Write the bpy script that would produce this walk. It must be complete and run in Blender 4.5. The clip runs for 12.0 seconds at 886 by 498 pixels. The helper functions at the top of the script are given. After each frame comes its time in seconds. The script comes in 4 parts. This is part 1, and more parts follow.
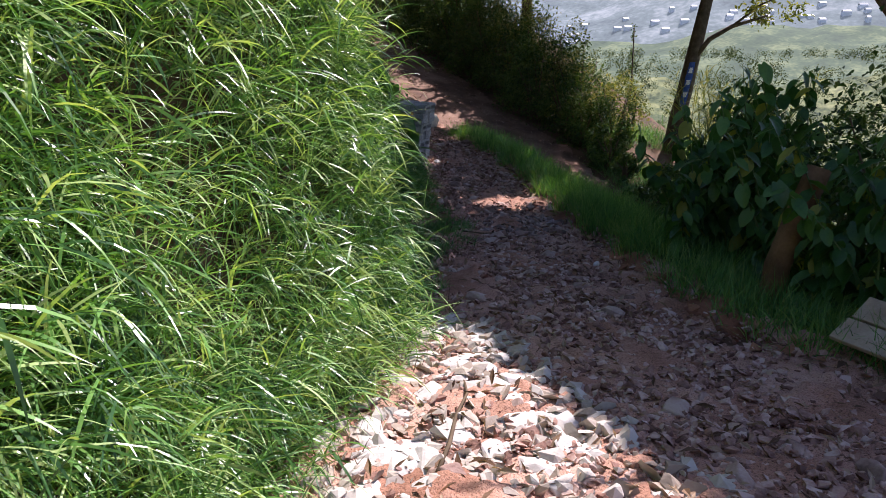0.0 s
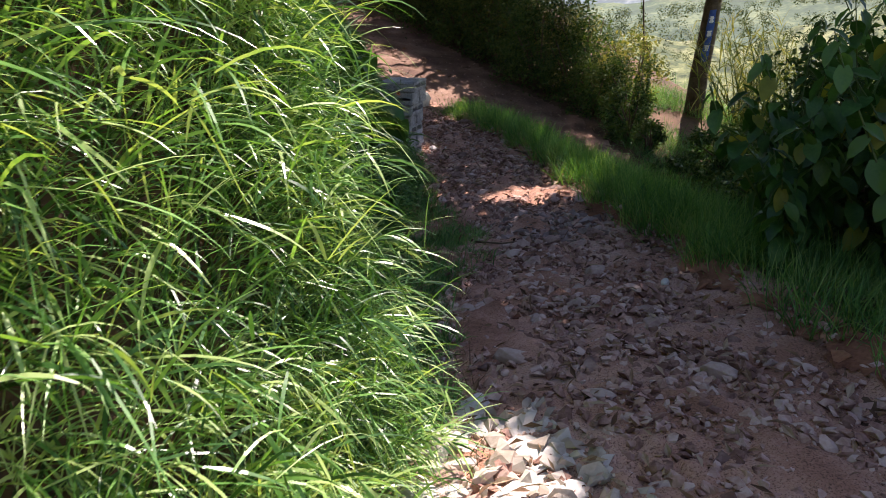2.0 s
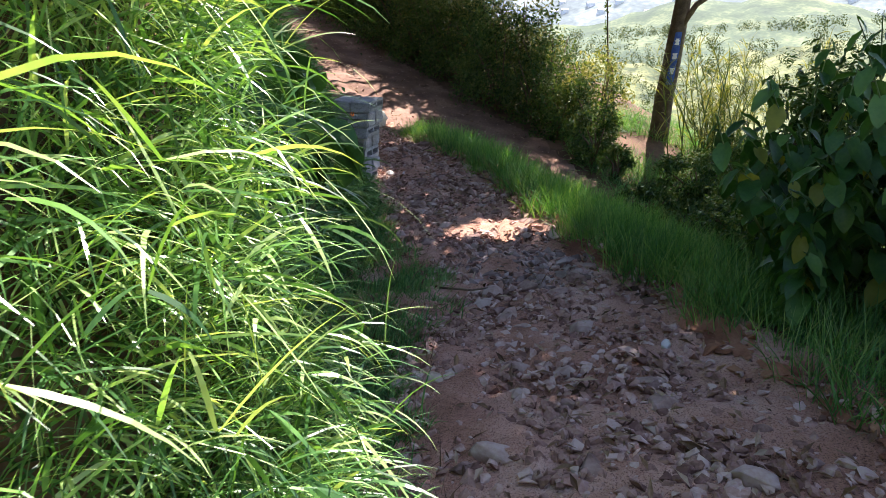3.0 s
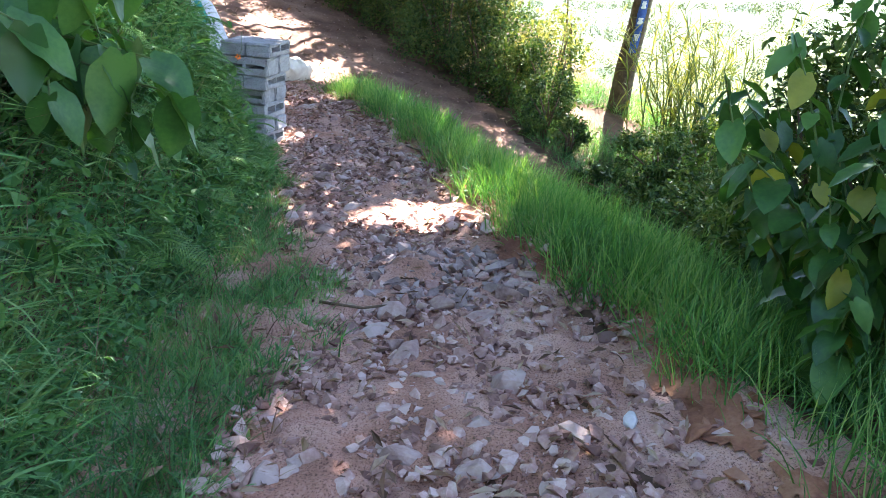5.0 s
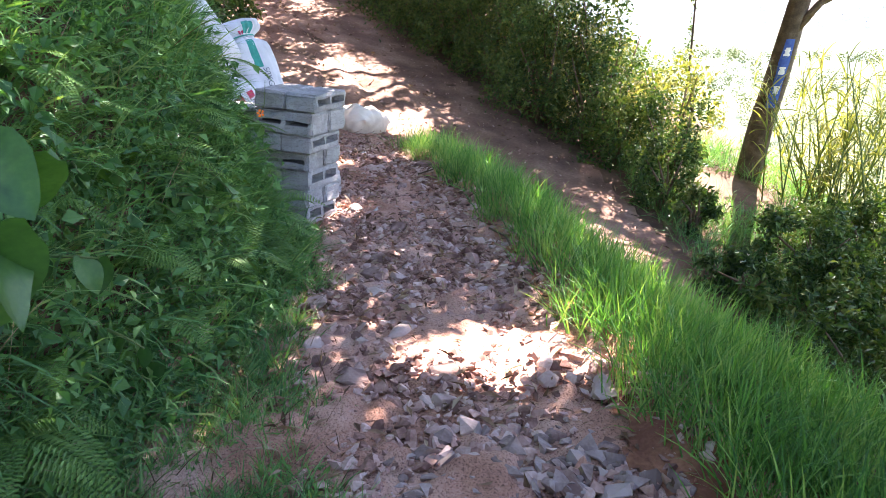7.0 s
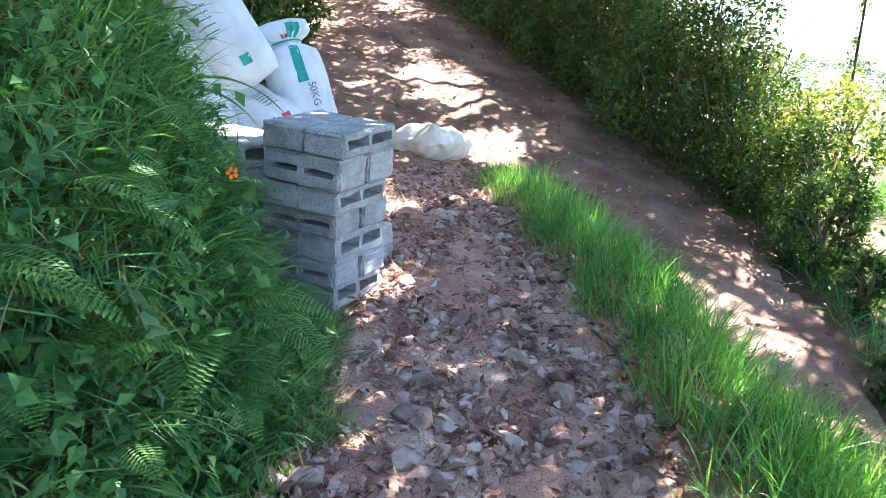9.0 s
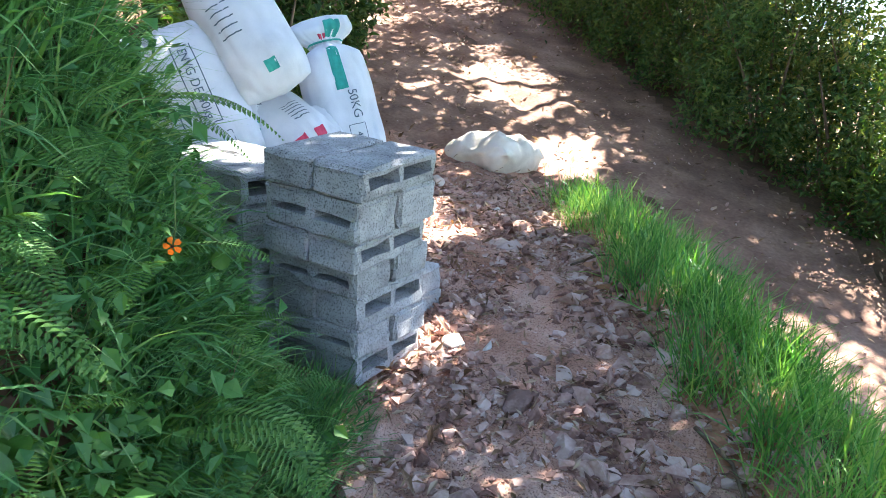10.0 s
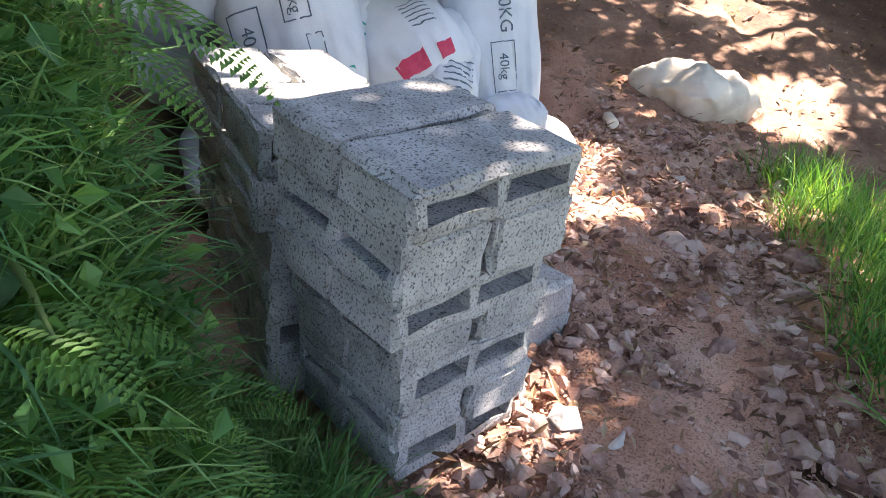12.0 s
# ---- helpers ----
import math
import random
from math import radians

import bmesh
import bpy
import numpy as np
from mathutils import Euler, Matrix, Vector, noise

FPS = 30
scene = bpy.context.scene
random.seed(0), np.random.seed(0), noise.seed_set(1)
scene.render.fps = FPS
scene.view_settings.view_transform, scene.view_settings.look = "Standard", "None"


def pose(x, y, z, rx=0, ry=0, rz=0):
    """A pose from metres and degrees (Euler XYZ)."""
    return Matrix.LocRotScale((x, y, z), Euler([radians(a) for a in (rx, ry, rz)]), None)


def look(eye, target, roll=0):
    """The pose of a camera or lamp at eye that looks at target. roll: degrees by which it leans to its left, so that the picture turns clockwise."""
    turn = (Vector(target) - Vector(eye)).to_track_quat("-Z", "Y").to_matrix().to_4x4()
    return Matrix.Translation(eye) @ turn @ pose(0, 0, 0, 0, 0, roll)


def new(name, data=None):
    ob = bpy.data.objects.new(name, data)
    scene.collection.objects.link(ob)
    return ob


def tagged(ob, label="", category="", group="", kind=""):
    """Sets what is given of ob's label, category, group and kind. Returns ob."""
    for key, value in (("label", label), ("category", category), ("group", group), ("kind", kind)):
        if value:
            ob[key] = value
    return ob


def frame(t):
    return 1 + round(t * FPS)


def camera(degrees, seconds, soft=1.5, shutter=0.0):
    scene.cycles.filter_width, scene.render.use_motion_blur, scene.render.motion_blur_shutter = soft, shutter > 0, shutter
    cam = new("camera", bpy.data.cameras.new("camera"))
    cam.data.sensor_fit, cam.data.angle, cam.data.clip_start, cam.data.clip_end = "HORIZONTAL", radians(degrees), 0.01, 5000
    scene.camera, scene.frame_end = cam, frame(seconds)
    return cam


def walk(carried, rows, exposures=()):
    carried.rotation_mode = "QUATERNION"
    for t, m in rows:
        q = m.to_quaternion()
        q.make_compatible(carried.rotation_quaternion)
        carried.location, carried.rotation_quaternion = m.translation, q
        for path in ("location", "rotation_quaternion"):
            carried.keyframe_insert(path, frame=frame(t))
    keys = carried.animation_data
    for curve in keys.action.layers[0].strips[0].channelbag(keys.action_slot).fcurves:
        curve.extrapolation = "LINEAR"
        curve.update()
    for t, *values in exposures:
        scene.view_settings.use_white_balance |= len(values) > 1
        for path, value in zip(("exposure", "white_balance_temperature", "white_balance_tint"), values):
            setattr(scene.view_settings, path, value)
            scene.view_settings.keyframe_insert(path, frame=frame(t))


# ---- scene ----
cam = camera(64.1, 12.0, soft=0.7, shutter=0.14)
METRES, EYE, TILT, LEAN, TURN = 9.2, 1.5, -15.0, 0.0, 0.0
ROWS = [
    (0.0, 0.0, 0.0, 0.0, 0.0, 0.0, 0.0),
    (0.5, -0.0053, 0.0427, 0.0061, 1.56, -0.78, 0.03),
    (1.0, -0.0065, 0.0822, 0.0169, 2.19, 1.35, -1.76),
    (1.5, -0.0064, 0.1288, 0.0251, 4.33, 1.62, 1.25),
    (2.0, -0.0046, 0.1772, 0.0351, -0.03, -1.88, 4.33),
    (2.5, -0.0093, 0.2196, 0.0468, -3.03, -0.01, 4.79),
    (4.5, 0.0226, 0.361, 0.0664, -4.99, -5.1, 1.58),
    (5.0, 0.0378, 0.3988, 0.0703, -7.65, -3.83, 1.32),
    (5.5, 0.051, 0.4358, 0.0735, -1.48, -6.36, -0.29),
    (6.0, 0.0529, 0.4756, 0.0893, 0.65, -3.82, -0.6),
    (6.5, 0.0581, 0.5245, 0.0988, 1.51, 0.96, -1.65),
    (7.0, 0.0588, 0.5711, 0.114, -0.4, -0.38, -1.18),
    (7.5, 0.0556, 0.614, 0.1323, 1.38, -0.96, 0.1),
    (9.5, 0.0623, 0.7766, 0.1805, 9.37, -0.65, -5.72),
    (10.0, 0.0559, 0.8216, 0.1952, 12.8, -1.52, -5.31),
    (10.5, 0.051, 0.8699, 0.2063, 14.22, -5.02, -6.56),
    (11.0, 0.0439, 0.9129, 0.2203, 12.5, -8.28, -5.88),
    (11.5, 0.0377, 0.9362, 0.2292, 26.23, -8.87, -13.22),
    (12.0, 0.0289, 0.9454, 0.2303, 27.15, -12.64, -13.87),
]
EXPOSURES = [(0.0, 0.72, 6100, 30), (1.0, 0.9, 6700, 30), (2.7, 1.5, 6500, 26), (4.4, 3.05, 6100, 18), (6.0, 3.3, 6200, 30), (7.2, 3.15, 6500, 28), (9.3, 3.28, 5850, 13), (11.0, 2.98, 6900, 18), (12.0, 2.88, 7000, 22)]
walk(cam, [(t, pose(0, 0, EYE, TILT, LEAN, TURN) @ pose(METRES * x, METRES * y, METRES * z, 90 + pitch, roll, yaw)) for t, x, y, z, yaw, pitch, roll in ROWS], EXPOSURES)

# exposure: the recording brightens once the sunlit grass has passed
# ---- world and sun ----
SUN_TO = Vector((0.42, 0.64, 1.0)).normalized()
world = bpy.data.worlds.new("sky")
scene.world = world
world.use_nodes = True
wn = world.node_tree.nodes
sky = wn.new("ShaderNodeTexSky")
sky.sky_type, sky.sun_disc = "NISHITA", False
sky.sun_elevation = math.asin(SUN_TO.z)
sky.sun_rotation = math.atan2(SUN_TO.x, SUN_TO.y)
sky.altitude, sky.dust_density = 1500, 2.0
wn["Background"].inputs["Strength"].default_value = 0.1
world.node_tree.links.new(sky.outputs[0], wn["Background"].inputs[0])
sun = new("sun", bpy.data.lights.new("sun", "SUN"))
sun.data.energy, sun.data.angle, sun.data.color = 5.0, radians(0.53), (1.0, 0.95, 0.86)
sun.matrix_world = look(SUN_TO * 50, (0, 0, 0))


# ---- materials ----
def mat(name, stops, scale=6.0, rough=0.85, bump=0.3, fine=60.0, translucent=0.0, island=0.0, obj=0.0, metal=0.0, spec=0.3, detail=6.0, bump_dist=0.01):
    """Noise-graded material: stops are colours along a noise ramp; a finer noise adds grain and relief."""
    m = bpy.data.materials.new(name)
    m.use_nodes = True
    nt = m.node_tree
    n, l = nt.nodes, nt.links
    p = n["Principled BSDF"]
    p.inputs["Roughness"].default_value = rough
    p.inputs["Metallic"].default_value = metal
    p.inputs["Specular IOR Level"].default_value = spec
    co = n.new("ShaderNodeTexCoord")
    geo = n.new("ShaderNodeNewGeometry")
    big = n.new("ShaderNodeTexNoise")
    big.inputs["Scale"].default_value, big.inputs["Detail"].default_value = scale, detail
    l.new(geo.outputs["Position"], big.inputs["Vector"])
    small = n.new("ShaderNodeTexNoise")
    small.inputs["Scale"].default_value, small.inputs["Detail"].default_value = fine, 4.0
    l.new(geo.outputs["Position"], small.inputs["Vector"])
    mix = n.new("ShaderNodeMath")
    mix.operation = "MULTIPLY_ADD"
    mix.inputs[1].default_value = 0.35
    l.new(small.outputs["Fac"], mix.inputs[0])
    last = big.outputs["Fac"]
    l.new(last, mix.inputs[2])
    last = mix.outputs[0]
    for amount, out in ((island, geo.outputs["Random Per Island"]), (obj, n.new("ShaderNodeObjectInfo").outputs["Random"])):
        if amount:
            a = n.new("ShaderNodeMath")
            a.operation = "MULTIPLY_ADD"
            a.inputs[1].default_value = amount
            l.new(out, a.inputs[0])
            l.new(last, a.inputs[2])
            b = n.new("ShaderNodeMath")
            b.operation = "SUBTRACT"
            b.inputs[1].default_value = amount / 2
            l.new(a.outputs[0], b.inputs[0])
            last = b.outputs[0]
    ramp = n.new("ShaderNodeValToRGB")
    el = ramp.color_ramp.elements
    lo, hi = 0.42, 0.92
    for i, c in enumerate(stops):
        at = lo + (hi - lo) * i / max(1, len(stops) - 1)
        e = el[i] if i < 2 else el.new(at)
        e.position, e.color = at, (*c, 1)
    if len(stops) > 2:
        for i, c in enumerate(stops):
            el[i].position, el[i].color = lo + (hi - lo) * i / (len(stops) - 1), (*c, 1)
    l.new(last, ramp.inputs[0])
    l.new(ramp.outputs[0], p.inputs["Base Color"])
    if bump:
        bp = n.new("ShaderNodeBump")
        bp.inputs["Strength"].default_value, bp.inputs["Distance"].default_value = bump, bump_dist
        l.new(mix.outputs[0], bp.inputs["Height"])
        l.new(bp.outputs[0], p.inputs["Normal"])
    if translucent:
        tr = n.new("ShaderNodeBsdfTranslucent")
        warm = n.new("ShaderNodeMix")
        warm.data_type, warm.blend_type = "RGBA", "MULTIPLY"
        warm.inputs["Factor"].default_value = 1.0
        warm.inputs["B"].default_value = (1.5, 1.45, 0.45, 1)
        l.new(ramp.outputs[0], warm.inputs["A"])
        l.new(warm.outputs["Result"], tr.inputs["Color"])
        ms = n.new("ShaderNodeMixShader")
        ms.inputs[0].default_value = translucent
        l.new(p.outputs[0], ms.inputs[1])
        l.new(tr.outputs[0], ms.inputs[2])
        l.new(ms.outputs[0], n["Material Output"].inputs[0])
    return m


SOIL = mat("bank_soil", [(0.05, 0.035, 0.02), (0.12, 0.07, 0.04), (0.2, 0.12, 0.07)], 3.0, 0.95, 0.8, 40)
PATH = mat("path_earth", [(0.22, 0.105, 0.062), (0.4, 0.205, 0.132), (0.52, 0.305, 0.215), (0.6, 0.42, 0.325)], 2.2, 0.95, 1.0, 70, bump_dist=0.02)
TRACK = mat("track_earth", [(0.10, 0.055, 0.037), (0.22, 0.128, 0.086), (0.39, 0.25, 0.175)], 1.6, 0.95, 1.0, 30, bump_dist=0.02)
RED_EARTH = mat("red_earth", [(0.17, 0.065, 0.035), (0.33, 0.15, 0.08), (0.46, 0.25, 0.14)], 5.0, 0.95, 1.0, 60, island=0.3, bump_dist=0.02)
STONE = mat("stone", [(0.19, 0.112, 0.088), (0.33, 0.215, 0.172), (0.43, 0.3, 0.24), (0.5, 0.385, 0.32)], 9, 0.88, 0.8, 70, obj=0.5)
STONE_MIX = mat("rubble", [(0.17, 0.088, 0.063), (0.34, 0.193, 0.143), (0.47, 0.295, 0.228), (0.6, 0.445, 0.365)], 9, 0.9, 0.9, 70, island=0.5)
# White stone colour, lightened further to stand in for sunlight at the start.
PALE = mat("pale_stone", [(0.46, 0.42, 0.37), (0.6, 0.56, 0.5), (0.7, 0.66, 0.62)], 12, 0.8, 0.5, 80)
DRY = mat("dry_leaf", [(0.10, 0.055, 0.03), (0.19, 0.11, 0.06), (0.29, 0.185, 0.11), (0.42, 0.31, 0.21)], 4, 0.85, 0.3, 80, island=0.6, translucent=0.08)
GRASS = mat("tall_grass", [(0.045, 0.13, 0.035), (0.12, 0.29, 0.065), (0.22, 0.45, 0.11), (0.42, 0.57, 0.21)], 2.0, 0.32, 0.0, 30, translucent=0.29, island=0.8, spec=0.6)
# Darker green than GRASS: shade between the blades put into the colour.
UNDER = mat("gap_shade_grass", [(0.03, 0.07, 0.018), (0.06, 0.13, 0.03), (0.12, 0.2, 0.05)], 3.0, 0.7, 0.0, 30, translucent=0.12, island=0.6)
WEED = mat("weed_leaf", [(0.036, 0.125, 0.034), (0.068, 0.195, 0.05), (0.115, 0.265, 0.066)], 3.0, 0.5, 0.0, 40, translucent=0.28, island=0.6, spec=0.4)
LAWN = mat("bank_grass", [(0.05, 0.15, 0.05), (0.095, 0.255, 0.08), (0.15, 0.34, 0.11), (0.25, 0.39, 0.14)], 2.0, 0.55, 0.0, 30, translucent=0.28, island=0.5, spec=0.4)
BERM = mat("verge_grass", [(0.05, 0.165, 0.04), (0.09, 0.26, 0.058), (0.145, 0.34, 0.08), (0.27, 0.42, 0.13)], 2.0, 0.5, 0.0, 30, translucent=0.32, island=0.6, spec=0.45)
FERN = mat("fern_green", [(0.05, 0.14, 0.025), (0.09, 0.21, 0.04), (0.14, 0.27, 0.06)], 4, 0.55, 0.0, 40, translucent=0.3, island=0.4)
BROAD = mat("broad_leaf", [(0.025, 0.09, 0.02), (0.05, 0.15, 0.03), (0.095, 0.22, 0.045)], 5, 0.45, 0.15, 60, translucent=0.28, obj=0.5, spec=0.45)
YELLOWED = mat("yellowed_leaf", [(0.2, 0.24, 0.04), (0.32, 0.34, 0.06)], 8, 0.5, 0.15, 60, translucent=0.35)
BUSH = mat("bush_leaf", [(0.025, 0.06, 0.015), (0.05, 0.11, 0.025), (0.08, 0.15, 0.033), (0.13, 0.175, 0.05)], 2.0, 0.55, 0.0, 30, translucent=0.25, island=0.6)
# Lighter, yellower copy of BUSH: sunlight on leaves put into the colour.
PALELEAF = mat("sun_painted_leaf", [(0.09, 0.12, 0.03), (0.16, 0.2, 0.05), (0.26, 0.27, 0.09), (0.34, 0.33, 0.14)], 2.0, 0.6, 0.0, 30, translucent=0.35, island=0.6)
BARK = mat("bark", [(0.05, 0.036, 0.026), (0.10, 0.072, 0.05), (0.17, 0.13, 0.095)], 9, 0.9, 1.0, 60, bump_dist=0.02)
TWIG = mat("twig", [(0.09, 0.06, 0.035), (0.17, 0.12, 0.07)], 8, 0.85, 0.4, 80)
STEM = mat("green_stem", [(0.06, 0.12, 0.03), (0.13, 0.18, 0.05)], 8, 0.6, 0.1, 60)
CONCRETE = mat("concrete", [(0.29, 0.285, 0.27), (0.41, 0.405, 0.385), (0.5, 0.49, 0.465)], 14, 0.92, 1.0, 190, obj=0.25, bump_dist=0.006)
GREY = mat("grey_rock", [(0.17, 0.115, 0.095), (0.3, 0.22, 0.185), (0.43, 0.34, 0.3)], 12, 0.8, 0.6, 80, island=0.5)
def speckle(m, scale, dark):
    """Small dark pits in the colour and relief of a cast surface."""
    n, l = m.node_tree.nodes, m.node_tree.links
    p = n["Principled BSDF"]
    vo = n.new("ShaderNodeTexNoise")
    vo.inputs["Scale"].default_value, vo.inputs["Detail"].default_value = scale, 3.0
    l.new(n["Geometry"].outputs["Position"], vo.inputs["Vector"])
    r = n.new("ShaderNodeValToRGB")
    r.color_ramp.elements[0].position, r.color_ramp.elements[0].color = 0.35, (dark, dark, dark, 1)
    r.color_ramp.elements[1].position, r.color_ramp.elements[1].color = 0.47, (1, 1, 1, 1)
    l.new(vo.outputs["Fac"], r.inputs[0])
    mx = n.new("ShaderNodeMix")
    mx.data_type, mx.blend_type = "RGBA", "MULTIPLY"
    mx.inputs["Factor"].default_value = 1.0
    l.new(n["Color Ramp"].outputs[0], mx.inputs["A"])
    l.new(r.outputs[0], mx.inputs["B"])
    l.new(mx.outputs["Result"], p.inputs["Base Color"])


speckle(CONCRETE, 170, 0.24)
speckle(PATH, 140, 0.45)
SACK = mat("white_sack", [(0.52, 0.54, 0.56), (0.64, 0.655, 0.67), (0.74, 0.745, 0.75)], 5, 0.5, 0.6, 220, spec=0.35, bump_dist=0.004)
CREAM = mat("cream_sack", [(0.52, 0.46, 0.36), (0.68, 0.62, 0.50), (0.76, 0.72, 0.62)], 6, 0.6, 0.5, 120)
INK_GREEN = mat("green_print", [(0.02, 0.24, 0.19), (0.04, 0.36, 0.29)], 30, 0.5, 0.1, 200)
INK_DARK = mat("grey_print", [(0.07, 0.10, 0.12), (0.13, 0.17, 0.2)], 30, 0.5, 0.1, 200)
INK_RED = mat("red_print", [(0.5, 0.03, 0.08), (0.65, 0.07, 0.13)], 30, 0.5, 0.1, 200)
PAINT_BLUE = mat("blue_paint", [(0.03, 0.07, 0.30), (0.06, 0.13, 0.42)], 20, 0.6, 0.3, 90)
PAINT_WHITE = mat("white_paint", [(0.62, 0.64, 0.68), (0.8, 0.8, 0.8)], 20, 0.6, 0.3, 90)
PLANK = mat("weathered_plank", [(0.30, 0.22, 0.14), (0.42, 0.33, 0.22), (0.52, 0.43, 0.31)], 5, 0.8, 0.5, 70)
SAWN = mat("sawn_wood", [(0.12, 0.06, 0.025), (0.2, 0.11, 0.045), (0.28, 0.16, 0.07)], 6, 0.85, 0.6, 60)
# Paler green than BUSH: some distance haze put into the leaf colour.
FARLEAF = mat("far_leaf", [(0.05, 0.08, 0.025), (0.12, 0.16, 0.045), (0.26, 0.28, 0.1)], 0.2, 0.7, 0.0, 2.0, island=0.5)
ORANGE = mat("orange_petal", [(0.75, 0.14, 0.01), (0.9, 0.24, 0.02)], 20, 0.6, 0.0, 80, translucent=0.3)
DARKEYE = mat("flower_eye", [(0.03, 0.01, 0.01), (0.06, 0.02, 0.01)], 20, 0.7, 0.0, 80)


def far_cover(m):
    """Beyond the slope's edge the ground carries woods and pasture."""
    n, l = m.node_tree.nodes, m.node_tree.links
    p = n["Principled BSDF"]
    sx = n.new("ShaderNodeVectorMath")
    sx.operation = "LENGTH"
    l.new(n["Geometry"].outputs["Position"], sx.inputs[0])
    mr = n.new("ShaderNodeMapRange")
    mr.inputs["From Min"].default_value, mr.inputs["From Max"].default_value = 24, 34
    l.new(sx.outputs["Value"], mr.inputs["Value"])
    no = n.new("ShaderNodeTexNoise")
    no.inputs["Scale"].default_value, no.inputs["Detail"].default_value = 0.35, 8
    l.new(n["Geometry"].outputs["Position"], no.inputs["Vector"])
    r = n.new("ShaderNodeValToRGB")
    r.color_ramp.elements[0].position, r.color_ramp.elements[0].color = 0.4, (0.05, 0.09, 0.025, 1)
    r.color_ramp.elements[1].position, r.color_ramp.elements[1].color = 0.62, (0.22, 0.27, 0.09, 1)
    l.new(no.outputs["Fac"], r.inputs[0])
    mx = n.new("ShaderNodeMix")
    mx.data_type = "RGBA"
    l.new(mr.outputs[0], mx.inputs["Factor"])
    l.new(n["Color Ramp"].outputs[0], mx.inputs["A"])
    l.new(r.outputs[0], mx.inputs["B"])
    l.new(mx.outputs["Result"], p.inputs["Base Color"])


far_cover(SOIL)


# ---- mesh helpers ----
def smooth(a, b, v):
    s = np.clip((v - a) / (b - a), 0, 1)
    return s * s * (3 - 2 * s)


def mesh_of(name, verts, faces, material, flat=True):
    me = bpy.data.meshes.new(name)
    verts = np.asarray(verts, dtype=np.float32)
    faces = np.asarray(faces, dtype=np.int32)
    k = faces.shape[1]
    me.vertices.add(len(verts))
    me.vertices.foreach_set("co", verts.ravel())
    me.loops.add(faces.size)
    me.loops.foreach_set("vertex_index", faces.ravel())
    me.polygons.add(len(faces))
    me.polygons.foreach_set("loop_start", np.arange(0, faces.size, k, dtype=np.int32))
    me.polygons.foreach_set("use_smooth", np.full(len(faces), not flat))
    me.update(calc_edges=True)
    me.materials.append(material)
    return me


def under(ob, parent):
    ob.parent = parent
    return ob


def part(name, bm, material, parent, label=""):
    me = bpy.data.meshes.new(name)
    bm.to_mesh(me)
    bm.free()
    me.materials.append(material)
    ob = new(name, me)
    ob.parent = parent
    return tagged(ob, label)


def blades(roots, ways, droop, length, width, seg=4):
    """Verts and quads of grass blades: each starts at a root along its way and bends down as it goes."""
    n = len(roots)
    ways = ways / np.linalg.norm(ways, axis=1)[:, None]
    side = np.cross(ways, np.random.normal(size=(n, 3)) * 0.5 + [0, 0, 1.0])
    side /= np.linalg.norm(side, axis=1)[:, None] + 1e-9
    pos, d = roots.copy(), ways.copy()
    rows = []
    for i in range(seg + 1):
        f = i / seg
        w = width * (1 - f ** 2.2) * (0.55 + 0.45 * min(1, f * 4)) + 0.0004
        rows.append(np.stack([pos - side * w[:, None] / 2, pos + side * w[:, None] / 2], 1))
        pos = pos + d * (length / seg)[:, None]
        d = d + np.array([0, 0, -1.0]) * (droop * (0.4 + f))[:, None] / seg
        d /= np.linalg.norm(d, axis=1)[:, None]
    v = np.concatenate(rows, 1).reshape(-1, 3)
    base = np.arange(n)[:, None] * (2 * (seg + 1))
    q = np.concatenate([base + np.array([2 * i, 2 * i + 1, 2 * i + 3, 2 * i + 2]) for i in range(seg)], 0)
    return v, q


def leaves(at, normal, along, length, width):
    """Verts and triangles of small leaves, each folded along its midrib into four faces."""
    n = len(at)
    along = along - normal * (along * normal).sum(1)[:, None]
    along /= np.linalg.norm(along, axis=1)[:, None] + 1e-9
    side = np.cross(normal, along)
    L, W = length[:, None], width[:, None]
    up = normal * W * 0.25
    v = np.stack([at, at + along * L * 0.45 - side * W / 2 + up, at + along * L * 0.5 - up * 0.2, at + along * L * 0.45 + side * W / 2 + up, at + along * L - up], 1).reshape(-1, 3)
    b = np.arange(n)[:, None] * 5
    f = np.concatenate([b + np.array(t) for t in ((0, 2, 1), (0, 3, 2), (1, 2, 4), (2, 3, 4))], 0)
    return v, f


def unit(n, up=0.0):
    v = np.random.normal(size=(n, 3)) + [0, 0, up]
    return v / np.linalg.norm(v, axis=1)[:, None]


def tube(points, radii, sides=8):
    bm = bmesh.new()
    rings = []
    for i, (p, r) in enumerate(zip(points, radii)):
        p = Vector(p)
        d = (Vector(points[min(i + 1, len(points) - 1)]) - Vector(points[max(i - 1, 0)])).normalized()
        a = d.orthogonal().normalized() if i == 0 else (a - d * a.dot(d)).normalized()
        b = d.cross(a)
        rings.append([bm.verts.new(p + (a * math.cos(k * math.tau / sides) + b * math.sin(k * math.tau / sides)) * r * (1 + 0.06 * math.sin(3 * k + i))) for k in range(sides)])
    for r0, r1 in zip(rings, rings[1:]):
        for k in range(sides):
            bm.faces.new((r0[k], r0[(k + 1) % sides], r1[(k + 1) % sides], r1[k])).smooth = True
    bm.faces.new(rings[0][::-1])
    bm.faces.new(rings[-1])
    return bm


